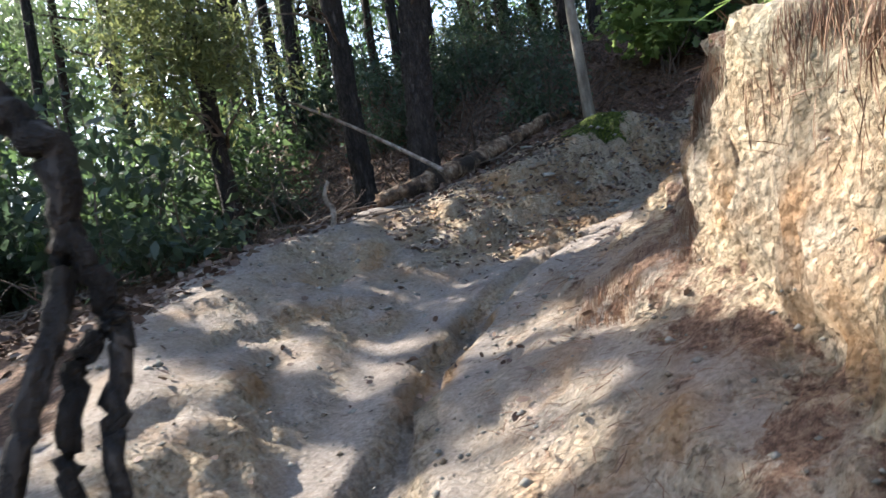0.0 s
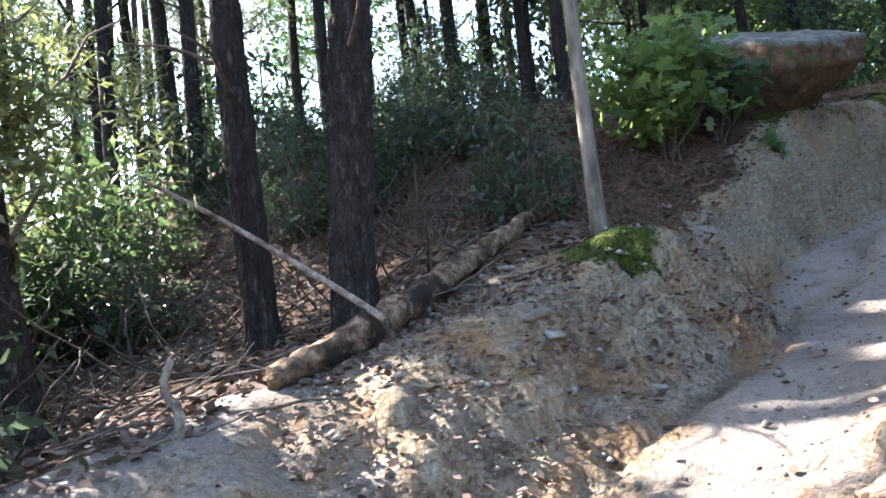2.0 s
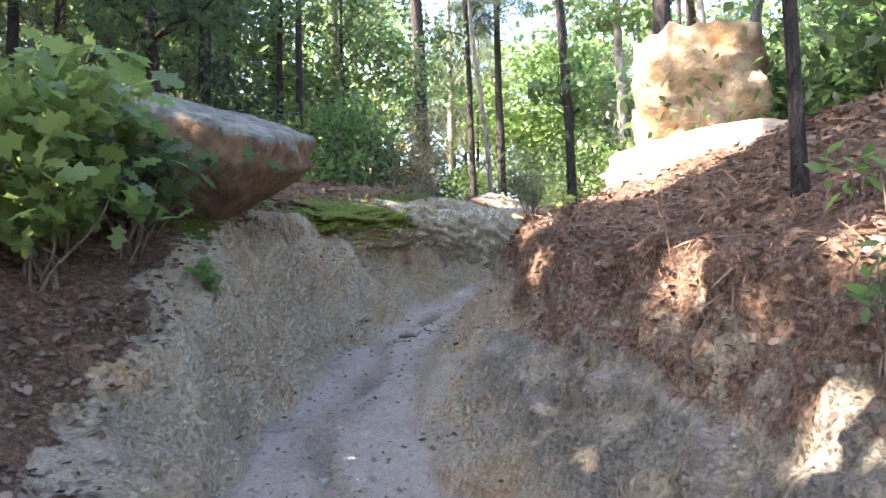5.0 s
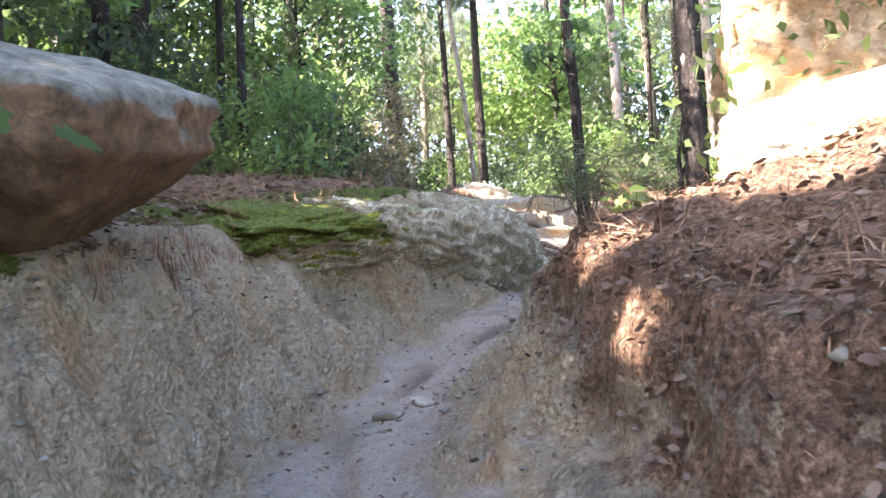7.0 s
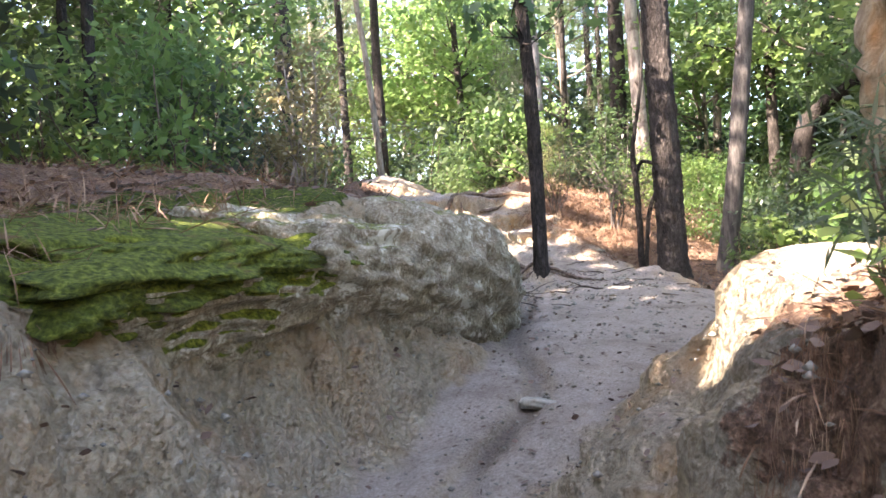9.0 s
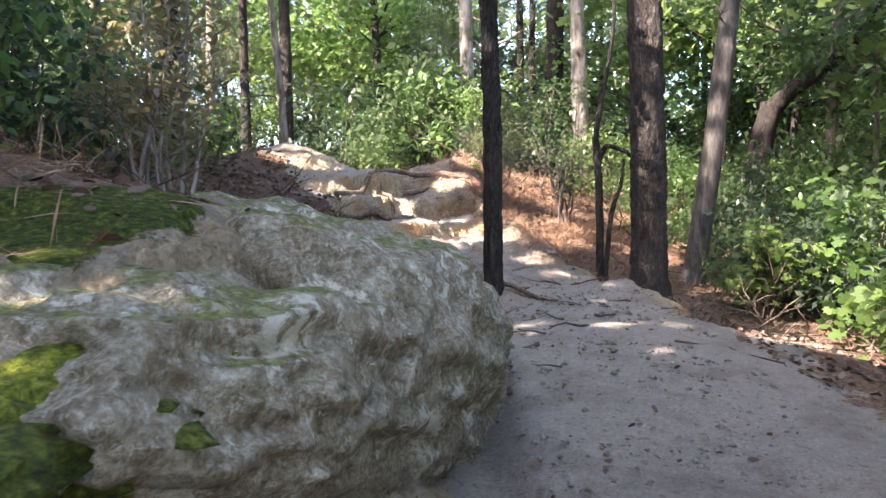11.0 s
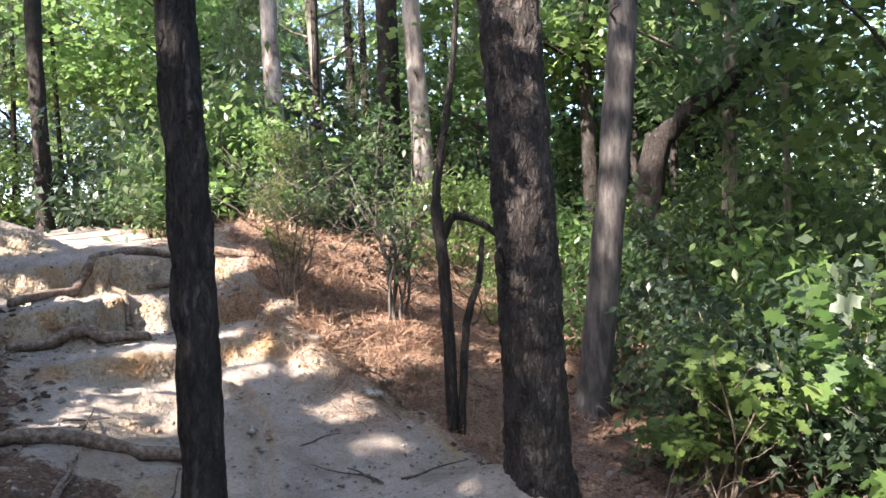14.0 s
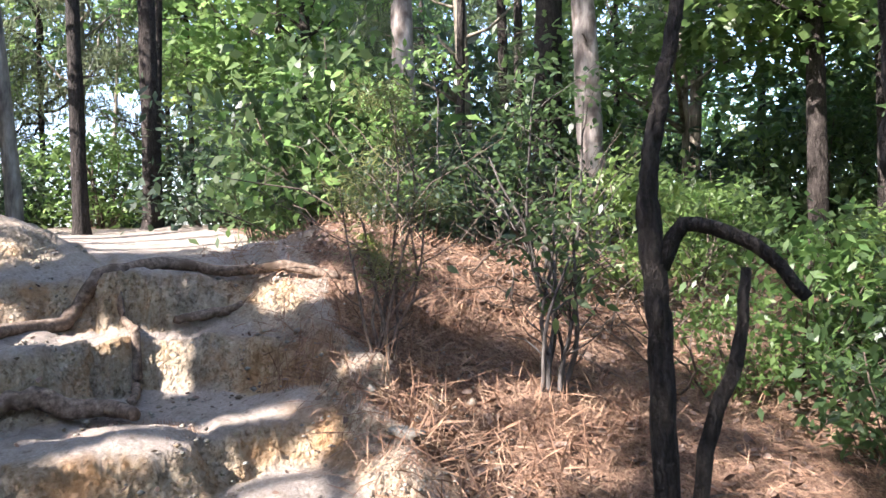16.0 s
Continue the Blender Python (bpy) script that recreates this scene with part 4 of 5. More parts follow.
# ---- slim trunks deeper in the wood ----
def pole_kind(k):
    return tree(-12 - k, 10 + k * 2, (.07, .10, .055)[k], 10.5, ((.01, .02), (-.03, .01), (.05, -.02))[k], (DARK_BARK, PINE_BARK, GREY_BARK)[k], *P[k % 2], 9.2, .75, "slim straight trunk deep in the wood", 300 + k, "slim_tree", 3)


YOUNG = [pole_kind(k) for k in range(3)]
spread_trees(11, (-7, 10.5, 6, 22), (0, 1, 2), 21, .8, 1.3, 4.2, (), 9.2, .75)
spread_trees(12, (6, 15, 18, 28), (0, 1, 2), 22, .8, 1.3, 4.5, (), 9.2, .75)
spread_trees(11, (20, 19, 36, 34), (0, 1, 2), 23, .8, 1.3, 3.4, (), 9.2, .75)
spread_trees(8, (21, 6, 36, 18), (0, 1, 2), 24, .8, 1.3, 3.6, (), 9.2, .75)
spread_trees(6, (14, 0, 22, 8), (0, 1, 2), 25, .8, 1.3, 4.2, (), 9.2, .75)


# ---- rocks ----
def rock_mesh(name, half, seed, material, rough=.16, detail=4, block=.55, undercut=0.0, strata=.05):
    """A rock of the given half sizes: a rounded block, cracked and worn by noise."""
    bm = bmesh.new()
    bmesh.ops.create_icosphere(bm, subdivisions=detail, radius=1)
    off = Vector((seed * 3.7, seed * 1.9, seed * .7))
    for v in bm.verts:
        c = v.co.copy()
        m = max(abs(c.x), abs(c.y), abs(c.z))
        c = c.lerp(c / m * .86, block)
        k = 1 + rough * noise.fractal(c * 1.6 + off, .9, 2.1, 4) + rough * .35 * noise.noise(c * 7 + off)
        c *= k
        if undercut and c.z < .4:
            s = 1 - undercut * (.4 - c.z) / 1.4
            c.x *= s
            c.y *= s
        c += c.normalized() * strata * noise.noise(Vector((c.x * 3, c.y * 3, c.z * 9)) + off)
        if detail > 5:
            c += c.normalized() * (.045 * noise.fractal(c * 6 + off, .8, 2.1, 4) - .025 * max(0, .12 - abs(noise.noise(c * 3.1 + off))) / .12)
        v.co = Vector((c.x * half[0], c.y * half[1], c.z * half[2]))
    me = bpy.data.meshes.new(name)
    bm.to_mesh(me)
    bm.free()
    me.materials.append(material)
    return smooth(me)


def rock(name, at, half, turn, seed, material, label, **shape):
    ob = part(name, rock_mesh(name, half, seed, material, **shape), material)
    ob.matrix_world = pose(*at, *turn)
    return tagged(ob, label, "rock")


def mossy_rock_material(name, low):
    """Lichen-spotted rock with moss where it faces up."""
    m, n, l, p = shader(name)
    co = n.new("ShaderNodeTexCoord").outputs["Object"]
    f = noise_of(n, l, co, 10, 6, .7)
    c = ramp_of(n, l, f, [(.33, (.11, .085, .05)), (.48, (.29, .24, .15)), (.6, (.40, .35, .24)), (.72, (.60, .57, .46))])
    c = mix_of(n, l, ramp_of(n, l, noise_of(n, l, co, 2.2, 3), [(.5, (0, 0, 0)), (.62, (1, 1, 1))]), c, (.27, .20, .12))
    c = mix_of(n, l, .5, c, ramp_of(n, l, noise_of(n, l, co, 48, 5, .75), [(.34, (.07, .055, .04)), (.5, (.30, .265, .20)), (.66, (.66, .63, .53))]))
    spots_of = sums(n, l, "ADD", sums(n, l, "MULTIPLY", noise_of(n, l, co, 17, 4, .7), .6), sums(n, l, "MULTIPLY", noise_of(n, l, co, 3.1, 3), .4))
    c = mix_of(n, l, ramp_of(n, l, spots_of, [(.54, (0, 0, 0)), (.585, (1, 1, 1))]), c, (.60, .57, .46))
    cracks = n.new("ShaderNodeTexVoronoi")
    cracks.feature, cracks.inputs["Scale"].default_value = "DISTANCE_TO_EDGE", 3.5
    l.new(mix_of(n, l, .25, co, noise_of(n, l, co, 6, 4)), cracks.inputs["Vector"])
    gap = ramp_of(n, l, cracks.outputs["Distance"], [(.0, (1, 1, 1)), (.05, (0, 0, 0))])
    c = mix_of(n, l, sums(n, l, "MULTIPLY", gap, .45), c, (.10, .07, .04))
    sep = n.new("ShaderNodeSeparateXYZ")
    l.new(n.new("ShaderNodeNewGeometry").outputs["Normal"], sep.inputs[0])
    big = noise_of(n, l, co, 2.6, 5, .7)
    up = n.new("ShaderNodeMapRange")
    l.new(sums(n, l, "ADD", sums(n, l, "MULTIPLY", sep.outputs[2], .6), sums(n, l, "MULTIPLY", big, .8)), up.inputs[0])
    up.inputs[1].default_value, up.inputs[2].default_value = low, low + .1
    g = ramp_of(n, l, noise_of(n, l, co, 38, 4, .7), [(.35, (.035, .042, .01)), (.52, (.13, .155, .02)), (.7, (.30, .32, .045))])
    l.new(mix_of(n, l, up.outputs[0], c, g), p.inputs["Base Color"])
    p.inputs["Roughness"].default_value = .95
    p.inputs["Specular IOR Level"].default_value = .15
    bump_of(n, l, sums(n, l, "ADD", f, sums(n, l, "MULTIPLY", noise_of(n, l, co, 45, 4, .7), .5)), p, 1.0, .06)
    return m


def slab_material():
    """Grey lichen rock on top, raw orange stone where it hangs over."""
    m, n, l, p = shader("slab_rock")
    co = n.new("ShaderNodeTexCoord").outputs["Object"]
    f = noise_of(n, l, co, 9, 6, .7)
    grey = ramp_of(n, l, f, [(.33, (.05, .05, .04)), (.5, (.12, .12, .098)), (.7, (.24, .235, .195))])
    raw = ramp_of(n, l, f, [(.33, (.045, .028, .015)), (.5, (.11, .066, .034)), (.7, (.19, .125, .07))])
    sep = n.new("ShaderNodeSeparateXYZ")
    l.new(n.new("ShaderNodeNewGeometry").outputs["Normal"], sep.inputs[0])
    up = n.new("ShaderNodeMapRange")
    l.new(sep.outputs[2], up.inputs[0])
    up.inputs[1].default_value, up.inputs[2].default_value = .05, .25
    l.new(mix_of(n, l, up.outputs[0], raw, grey), p.inputs["Base Color"])
    p.inputs["Roughness"].default_value = .95
    bump_of(n, l, f, p, 1.0, .03)
    return m


MOSSY_ROCK, DAMP_ROCK = mossy_rock_material("mossy_rock", .47), mossy_rock_material("damp_rock", .93)
SLAB = slab_material()
rock("slab_rock", (4.52, 10.6, 3.95), (.84, .97, .6), (16, -10, 32), 3, SLAB, "grey slab of rock with an orange underside jutting over the bank", undercut=.85, block=.75, detail=5, rough=.08, strata=.02)
ledge = rock("rock_ledge", (7.35, 11.78, 3.64), (1.25, .72, .34), (7, -3, 2), 5, MOSSY_ROCK, "lichen-spotted rock ledge with a mossy top", undercut=.25, detail=6, strata=.025)
for k, (x, y, z, h) in enumerate(((-.25, -.22, .22, (.85, .52, .13)), (.55, -.12, .2, (.45, .5, .1)), (-.85, -.3, .12, (.4, .4, .16)))):
    cushion = part("moss_cushion", rock_mesh("moss_cushion", h, 40 + k, MOSS, rough=.32, detail=5, block=.2), MOSS, ledge, "thick green moss cushion")
    cushion.location, cushion.rotation_euler = (x, y, z), (.12, 0, .3 * k)
rock("rock_dome", (8.75, 11.78, 3.6), (1.25, .72, .42), (6, 8, 4), 6, DAMP_ROCK, "blunt pale lichen-spotted end of the rock ledge", block=.45, detail=6, rough=.13, undercut=.2, strata=.012)
rock("rock_dome", (9.95, 12.08, 3.5), (1.55, .9, .7), (6, 7, 14), 7, DAMP_ROCK, "sloping grey rock beside the trail", block=.22, detail=6, rough=.1, strata=.01)
rock("white_rock", (7.52, 7.42, 3.88), (.7, 1.02, .38), (-4, -4, 8), 8, WHITE_ROCK, "pale sunlit sandstone ledge on the bank", block=.75, detail=5)
rock("tan_boulder", (8.75, 8.1, 4.55), (1.05, .7, .85), (0, 5, 20), 9, TAN_ROCK, "large tan sandstone boulder with orange stains", block=.7, detail=5)
for k, (x, y, s, lab) in enumerate(((.77, 6.1, .1, "flat greenish stone in the dirt"), (.62, 5.89, .055, "small rounded stone in the dirt"), (.84, 6.0, .07, "flat greenish stone in the dirt"), (1.27, 5.87, .05, "small rounded stone in the dirt"), (.83, 7.07, .07, "grey stone beside the log"), (.95, 7.7, .06, "grey stone beside the log"), (6.49, 10.05, .1, "flat dark stone on the trail"), (6.25, 9.93, .07, "flat dark stone on the trail"), (3.91, 8.36, .05, "small dark stone on the trail"), (6.76, 10.01, .09, "flat dark stone on the trail"), (8.75, 10.5, .12, "flat dark stone on the trail"), (10.2, 11.6, .14, "broken stone below the ledge"), (10.6, 11.9, .17, "broken stone below the ledge"), (11.2, 12.3, .13, "broken stone below the ledge"), (14.0, 12.9, .08, "stone on the trail"), (14.6, 11.7, .09, "stone on the trail"), (16.6, 12.6, .09, "round stone on the trail"), (17.2, 13.3, .1, "pale stone in the bank"))):
    rock("stone", (x, y, height(x, y) + s * .02), (s, s * .75, s * .27), (5, -6, k * 47), 20 + k, STONE, lab, detail=3)


# ---- dead wood ----
def wood(name, pts, radii, material, label, category, seed, segs=9, rough=.1, top=True, parent=None, knots=.0):
    v, f = [], []
    tube(v, f, pts, radii, segs, rough, seed, knots)
    ob = part(name, from_arrays(name, v, f, material, True), material, parent)
    return tagged(ob, label, category if top else "")


def over(points, lift):
    return [(x, y, height(x, y) + lift) for x, y in points]


def along(points, n, sway, seed):
    """A smooth line through points, with small wanderings."""
    p = dense(np.array(points, float), max(2, n // max(1, len(points) - 1)))
    rr = np.random.RandomState(seed)
    return p + rr.normal(0, sway, p.shape)


log = thing("fallen_log", -.1, 6.0, "rotting fallen log with peeling bark on the slope", "log")
log.location = (0, 0, 0)
wood("log_end", along(over([(-.42, 5.6), (-.2, 5.9), (.02, 6.2)], .07), 14, .008, 1), np.linspace(.05, .095, 15), LOGWOOD, "", "", 1, 14, .22, False, log)
wood("log_middle", along(over([(.04, 6.22), (.3, 6.72), (.68, 7.3)], .09), 20, .006, 2), np.linspace(.085, .075, 21), LOGWOOD, "", "", 2, 16, .12, False, log)
wood("log_top", along(over([(.76, 7.42), (1.2, 8.0), (1.75, 8.95)], .08), 20, .006, 3), np.linspace(.07, .05, 21), LOGWOOD, "", "", 3, 14, .12, False, log)
wood("pole", bend((.06, 5.97, 2.0), (-1.15, 6.68, 2.86), 16, .02, 4), np.linspace(.018, .011, 16), DEADWOOD, "thin dead pole leaning against two pine trunks", "pole", 4)
wood("stick", along([(-.72, 5.2, height(-.72, 5.2) - .05), (-.70, 5.22, height(-.7, 5.22) + .1), (-.74, 5.2, height(-.7, 5.22) + .2), (-.7, 5.18, height(-.7, 5.22) + .3)], 12, .003, 5), np.linspace(.022, .012, 13)[:13], DEADWOOD, "short pale stick standing in the dirt", "stick", 5)

stem = thing("dead_bush", -.34, .83, "dark twisted dead branch hanging beside the trail", "branch")
stem.location = (0, 0, 0)
wood("main_stem", along([(-.75, .95, 1.72), (-.45, .87, 1.69), (-.38, .86, 1.64), (-.335, .86, 1.58), (-.34, .86, 1.5), (-.342, .83, 1.42), (-.37, .8, 1.33), (-.4, .77, 1.2), (-.47, .75, .8), (-.5, .72, .1)], 54, .0025, 6), np.interp(np.linspace(0, 1, 55), [0, .3, .5, 1], [.022, .021, .013, .01]), DARK_BARK, "", "", 6, 10, .2, False, stem, .25)
wood("side_stem", along([(-.338, .86, 1.51), (-.312, .87, 1.44), (-.3, .87, 1.38), (-.308, .85, 1.31), (-.31, .83, 1.2), (-.3, .8, .7), (-.33, .78, .15)], 42, .0025, 7), np.linspace(.014, .009, 43), DARK_BARK, "", "", 7, 10, .2, False, stem, .25)
wood("side_stem", along([(-.308, .87, 1.4), (-.338, .85, 1.36), (-.352, .83, 1.29), (-.35, .81, 1.2), (-.37, .79, .7), (-.36, .75, .15)], 35, .0025, 8), np.linspace(.013, .009, 36), DARK_BARK, "", "", 8, 10, .2, False, stem, .25)

# exposed roots over the last rise
for k, (pts, r) in enumerate((
        ([(16.4, 15.6, 4.6), (16.7, 15.71, 4.68), (17.0, 15.77, 4.72), (17.4, 15.69, 4.83), (17.81, 15.53, 4.93), (18.07, 15.38, 4.97), (18.34, 14.87, 4.99), (18.45, 14.37, 4.92)], .05),
        ([(16.0, 15.3, 4.4), (16.4, 15.18, 4.52), (16.7, 15.0, 4.53), (16.84, 14.81, 4.45), (16.77, 14.59, 4.24)], .055),
        ([(17.75, 15.2, 4.7), (17.9, 15.05, 4.73), (18.05, 14.9, 4.7)], .035),
        ([(17.6, 15.55, 4.85), (17.5, 15.3, 4.66), (17.3, 15.1, 4.5), (17.0, 14.85, 4.32)], .03),
        ([(13.0, 13.6, 3.85), (13.2, 13.0, 3.7), (12.9, 12.55, 3.5), (12.6, 12.3, 3.36)], .032),
        ([(12.2, 13.2, 3.85), (12.7, 12.9, 3.7), (13.3, 12.6, 3.5), (13.6, 12.45, 3.45)], .03),
        ([(14.3, 14.3, 3.9), (14.8, 14.1, 3.85), (15.2, 13.6, 3.7), (15.4, 13.3, 3.5)], .05),
        ([(13.6, 12.4, 3.5), (13.75, 12.1, 3.4), (14.0, 11.9, 3.3)], .028),
        *[([(12.0 + .13 * k, 13.95 - .03 * k, 9), (12.6 + .12 * k, 13.6 - .05 * k + .1 * (k % 3), 9), (13.1 + .1 * k, 13.2 - .06 * k, 9), (13.45 + .08 * k, 12.85 - .03 * k + .08 * (k % 2), 9)], .012 + .006 * (k * 5 % 4)) for k in range(11)],
        *[([(11.6 + .35 * k, 12.95 + .1 * (k % 2), 9), (12.2 + .33 * k, 12.75 + .12 * k, 9), (12.9 + .3 * k, 12.9 + .14 * k, 9), (13.6 + .3 * k, 13.05 + .2 * k, 9)], .014 + .006 * (k % 3)) for k in range(5)],
        *[([(13.72, 12.45, 9), (13.72 + .25 * math.cos(q), 12.45 + .25 * math.sin(q), 9), (13.72 + .6 * math.cos(q + .3), 12.45 + .6 * math.sin(q + .3), 9)], .02) for q in (2.4, 4.6)])):
    p = along(pts, 6 * len(pts), .006, 90 + k)
    g = ground(p[:, 0], p[:, 1])[0]
    p[:, 2] = np.clip(p[:, 2] - .01, g - .02, g + (.05 if k < 8 else .02))
    wood("root", p, np.interp(np.linspace(0, 1, len(p)), [0, .5, 1], [r * .7, r, r * .6]), ROOTWOOD, "worn exposed tree root crossing the trail" if k in (0, 1, 2, 3) else "exposed root on the bank beside the trail", "root", 90 + k, 10, .16)

# the forked sapling and the broken tree past the thick pine
fork = thing("forked_sapling", 16.79, 12.03, "dark crooked sapling with a broken drooping branch", "tree")
fork.location = (0, 0, 0)
fz = height(16.79, 12.03) - .1
wood("trunk", along([(16.79, 12.02, fz), (16.785, 12.04, 4.42), (16.78, 12.06, 4.85), (16.78, 12.09, 5.21), (16.78, 12.04, 5.53), (16.79, 11.97, 5.9), (16.8, 11.88, 6.6), (16.85, 11.9, 7.4)], 56, .003, 31), np.interp(np.linspace(0, 1, 57), [0, .4, .42, 1], [.05, .046, .036, .018]), DARK_BARK, "", "", 31, 10, .14, False, fork)
wood("broken_branch", along([(16.785, 12.04, 4.9), (16.79, 11.96, 5.06), (16.8, 11.8, 5.03), (16.81, 11.67, 4.95), (16.81, 11.54, 4.79)], 12, .002, 32), np.linspace(.034, .024, 13), DARK_BARK, "", "", 32, 10, .14, False, fork)
wood("low_stem", along([(16.79, 11.97, fz), (16.8, 11.89, 4.22), (16.8, 11.78, 4.56), (16.82, 11.74, 4.9)], 18, .003, 33), np.linspace(.035, .02, 19), DARK_BARK, "", "", 33, 9, .14, False, fork)
stub = thing("broken_tree", 22.5, 10.3, "leaning reddish tree with a torn limb in the sun", "tree")
stub.location = (0, 0, 0)
wood("trunk", along([(22.55, 10.5, height(22.55, 10.5) - .2), (22.55, 10.22, 5.08), (22.52, 9.95, 6.3)], 26, .006, 34), np.linspace(.22, .19, 27), PINE_BARK, "", "", 34, 16, .12, False, stub)
wood("limb", along([(22.52, 9.97, 6.2), (22.45, 9.5, 6.6), (22.4, 9.07, 6.84), (22.25, 8.34, 7.66), (22.2, 7.6, 8.8)], 32, .006, 35), np.linspace(.16, .08, 33), DARK_BARK, "", "", 35, 14, .12, False, stub)


# ---- plants with a look of their own ----
def bush(name, x, y, clumps, n, size, shape, material, label, category, seed, spread=.12, stem=.012, droop=.2, z=None, bark=TWIG):
    """Stems that rise to clumps of leaves, at x, y."""
    root = thing(name, x, y, label, category, "", z)
    part("foliage", leaves("foliage", clumped(n, clumps, spread, seed), size, shape, material, droop, seed), None, root)
    for i, c in enumerate(clumps[:: max(1, len(clumps) // 7)]):
        v, f = [], []
        a = 2.4 * i
        foot = (stem * 5 * math.cos(a), stem * 5 * math.sin(a), -.08)
        q = bend(foot, c, 9, .08 * np.linalg.norm(c), seed + 11 * i)
        tube(v, f, q, np.linspace(stem, stem * .35, 9), 6)
        for k in (3, 5, 6):
            b = a + 1.9 * k
            tube(v, f, bend(q[k], q[k] + np.array((math.cos(b), math.sin(b), .8)) * .3 * np.linalg.norm(c), 5, .04, seed + i + k), np.linspace(stem * .4, stem * .12, 5), 5)
        part("stem", from_arrays("stem", v, f, bark, True), bark, root)
    return root


bush("oak_bush", 2.95, 9.5, crown_clumps(20, .62, .42, .85, 1), 900, .15, OAK, LEAF_BRIGHT, "broad-leaved green oak bush on top of the bank", "bush", 101, .15)
bush("oak_bush", 3.55, 9.75, crown_clumps(10, .45, .3, .6, 2), 380, .15, OAK, LEAF, "broad-leaved green oak bush behind the bank", "bush", 102, .14)
bush("oak_seedling", 3.95, 9.42, crown_clumps(4, .16, .06, .12, 3), 40, .1, OAK, LEAF_BRIGHT, "low bright oak seedling on the bank's edge", "plant", 103, .06, .005)
bush("maple_bush", 16.2, 8.75, crown_clumps(30, 1.2, .8, 1.0, 4), 680, .18, OAK, LEAF_BRIGHT, "bright broad-leaved bush below the trail", "bush", 104, .17)
bush("maple_bush", 16.4, 10.1, crown_clumps(14, .4, .45, .7, 5), 420, .12, OAK, LEAF_BRIGHT, "bright leafy shoots beside the thick pine", "bush", 105, .12)
bush("maple_bush", 14.9, 8.45, crown_clumps(22, 1.0, .5, .6, 6), 520, .17, OAK, LEAF_BRIGHT, "bright broad-leaved bush below the trail", "bush", 106, .16)
bush("seedling", 3.72, 5.6, crown_clumps(5, .06, .14, .22, 7), 34, .075, OVAL, LEAF_BRIGHT, "small bright seedling on the needle-covered bank", "plant", 107, .04, .005)
bush("seedling", 4.72, 5.85, crown_clumps(5, .16, .05, .16, 8), 34, .1, OVAL, LEAF_BRIGHT, "yellow-green seedling on the needle-covered bank", "plant", 108, .06, .005)
bush("seedling", 7.3, 8.85, crown_clumps(5, .14, .08, .16, 9), 40, .1, OVAL, LEAF_BRIGHT, "green seedling on the sunlit bank", "plant", 109, .06, .005)
bush("dry_shrub", 11.2, 14.0, crown_clumps(26, .45, .75, 1.1, 10), 1500, .07, OVAL, DRYSHRUB, "sunlit straw-coloured shrub with pale stems", "shrub", 110, .14, .02, .2, None, PALE_BARK)
bush("dry_shrub", 12.3, 15.2, crown_clumps(22, .5, .7, 1.0, 11), 1200, .07, OVAL, DRYSHRUB, "sunlit straw-coloured shrub with pale stems", "shrub", 111, .14, .018, .2, None, PALE_BARK)
bush("small_pine", 17.85, 13.75, crown_clumps(18, .3, .55, 1.05, 12), 2000, .075, BLADE, CEDAR, "small soft pine growing on the root mound", "pine", 112, .09, .012, .0)
bush("twiggy_shrub", 18.45, 12.9, crown_clumps(16, .3, .4, .75, 13), 260, .08, OVAL, LEAF, "thin pale-stemmed shrub on the needle bank", "shrub", 113, .12, .018, .2, None, ASH_BARK)
bush("twiggy_shrub", 20.2, 13.4, crown_clumps(22, .6, .8, 1.2, 14), 700, .08, OVAL, LEAF, "bare twiggy shrub at the edge of the thicket", "shrub", 114, .14, .016, .2, None, ASH_BARK)
bush("twiggy_shrub", 20.8, 14.8, crown_clumps(22, .6, .7, 1.1, 15), 800, .08, OVAL, LEAF_BRIGHT, "leafy shrub at the edge of the thicket", "shrub", 115, .14, .014, .2, None, ASH_BARK)
bush("pine_sapling", 6.6, 8.75, crown_clumps(8, .18, .2, .4, 16), 700, .08, BLADE, NEEDLES, "soft pine seedling on the sunlit bank", "pine", 116, .07, .008, .0)
bush("fern_clump", -1.7, 5.0, crown_clumps(14, .4, .12, .25, 17), 500, .09, OVAL, LEAF_DARK, "low dark green plants at the trail's edge", "plant", 117, .1, .004)
tuft = thing("grass_tuft", 1.42, 2.75, "bright green long-bladed grass tuft on top of the bank", "grass")
rr = np.random.RandomState(3)
part("blade_mass", leaves("blade_mass", np.stack([rr.normal(0, .10, 90), rr.normal(0, .16, 90), rr.uniform(.0, .12, 90)], 1), .24, ((0, 0), (.045, .3), (.03, .7), (0, 1), (-.03, .7), (-.045, .3)), LEAF_BRIGHT, -.35, 4, .4), None, tuft)
for k in range(5):
    v, f = [], []
    tube(v, f, bend((rr.normal(0, .05), rr.normal(0, .1), -.04), (rr.normal(0, .1), rr.normal(0, .15), .2), 5, .02, k), np.linspace(.005, .002, 5), 5)
    part("stalk", from_arrays("stalk", v, f, TWIG, True), TWIG, tuft)

cedar = thing("cedar_tree", -1.5, 5.9, "feathery yellow-green cedar at the trail's edge", "tree")
part("trunk", trunk_mesh("trunk", 5.2, .075, (-.02, .0), PINE_BARK, 41), PINE_BARK, cedar)
cc = crown_clumps(70, .85, 1.9, 2.9, 42)
part("crown", leaves("crown", clumped(30000, cc, .2, 43, .9), .08, SPRAY, CEDAR, .25, 44, .6), None, cedar)
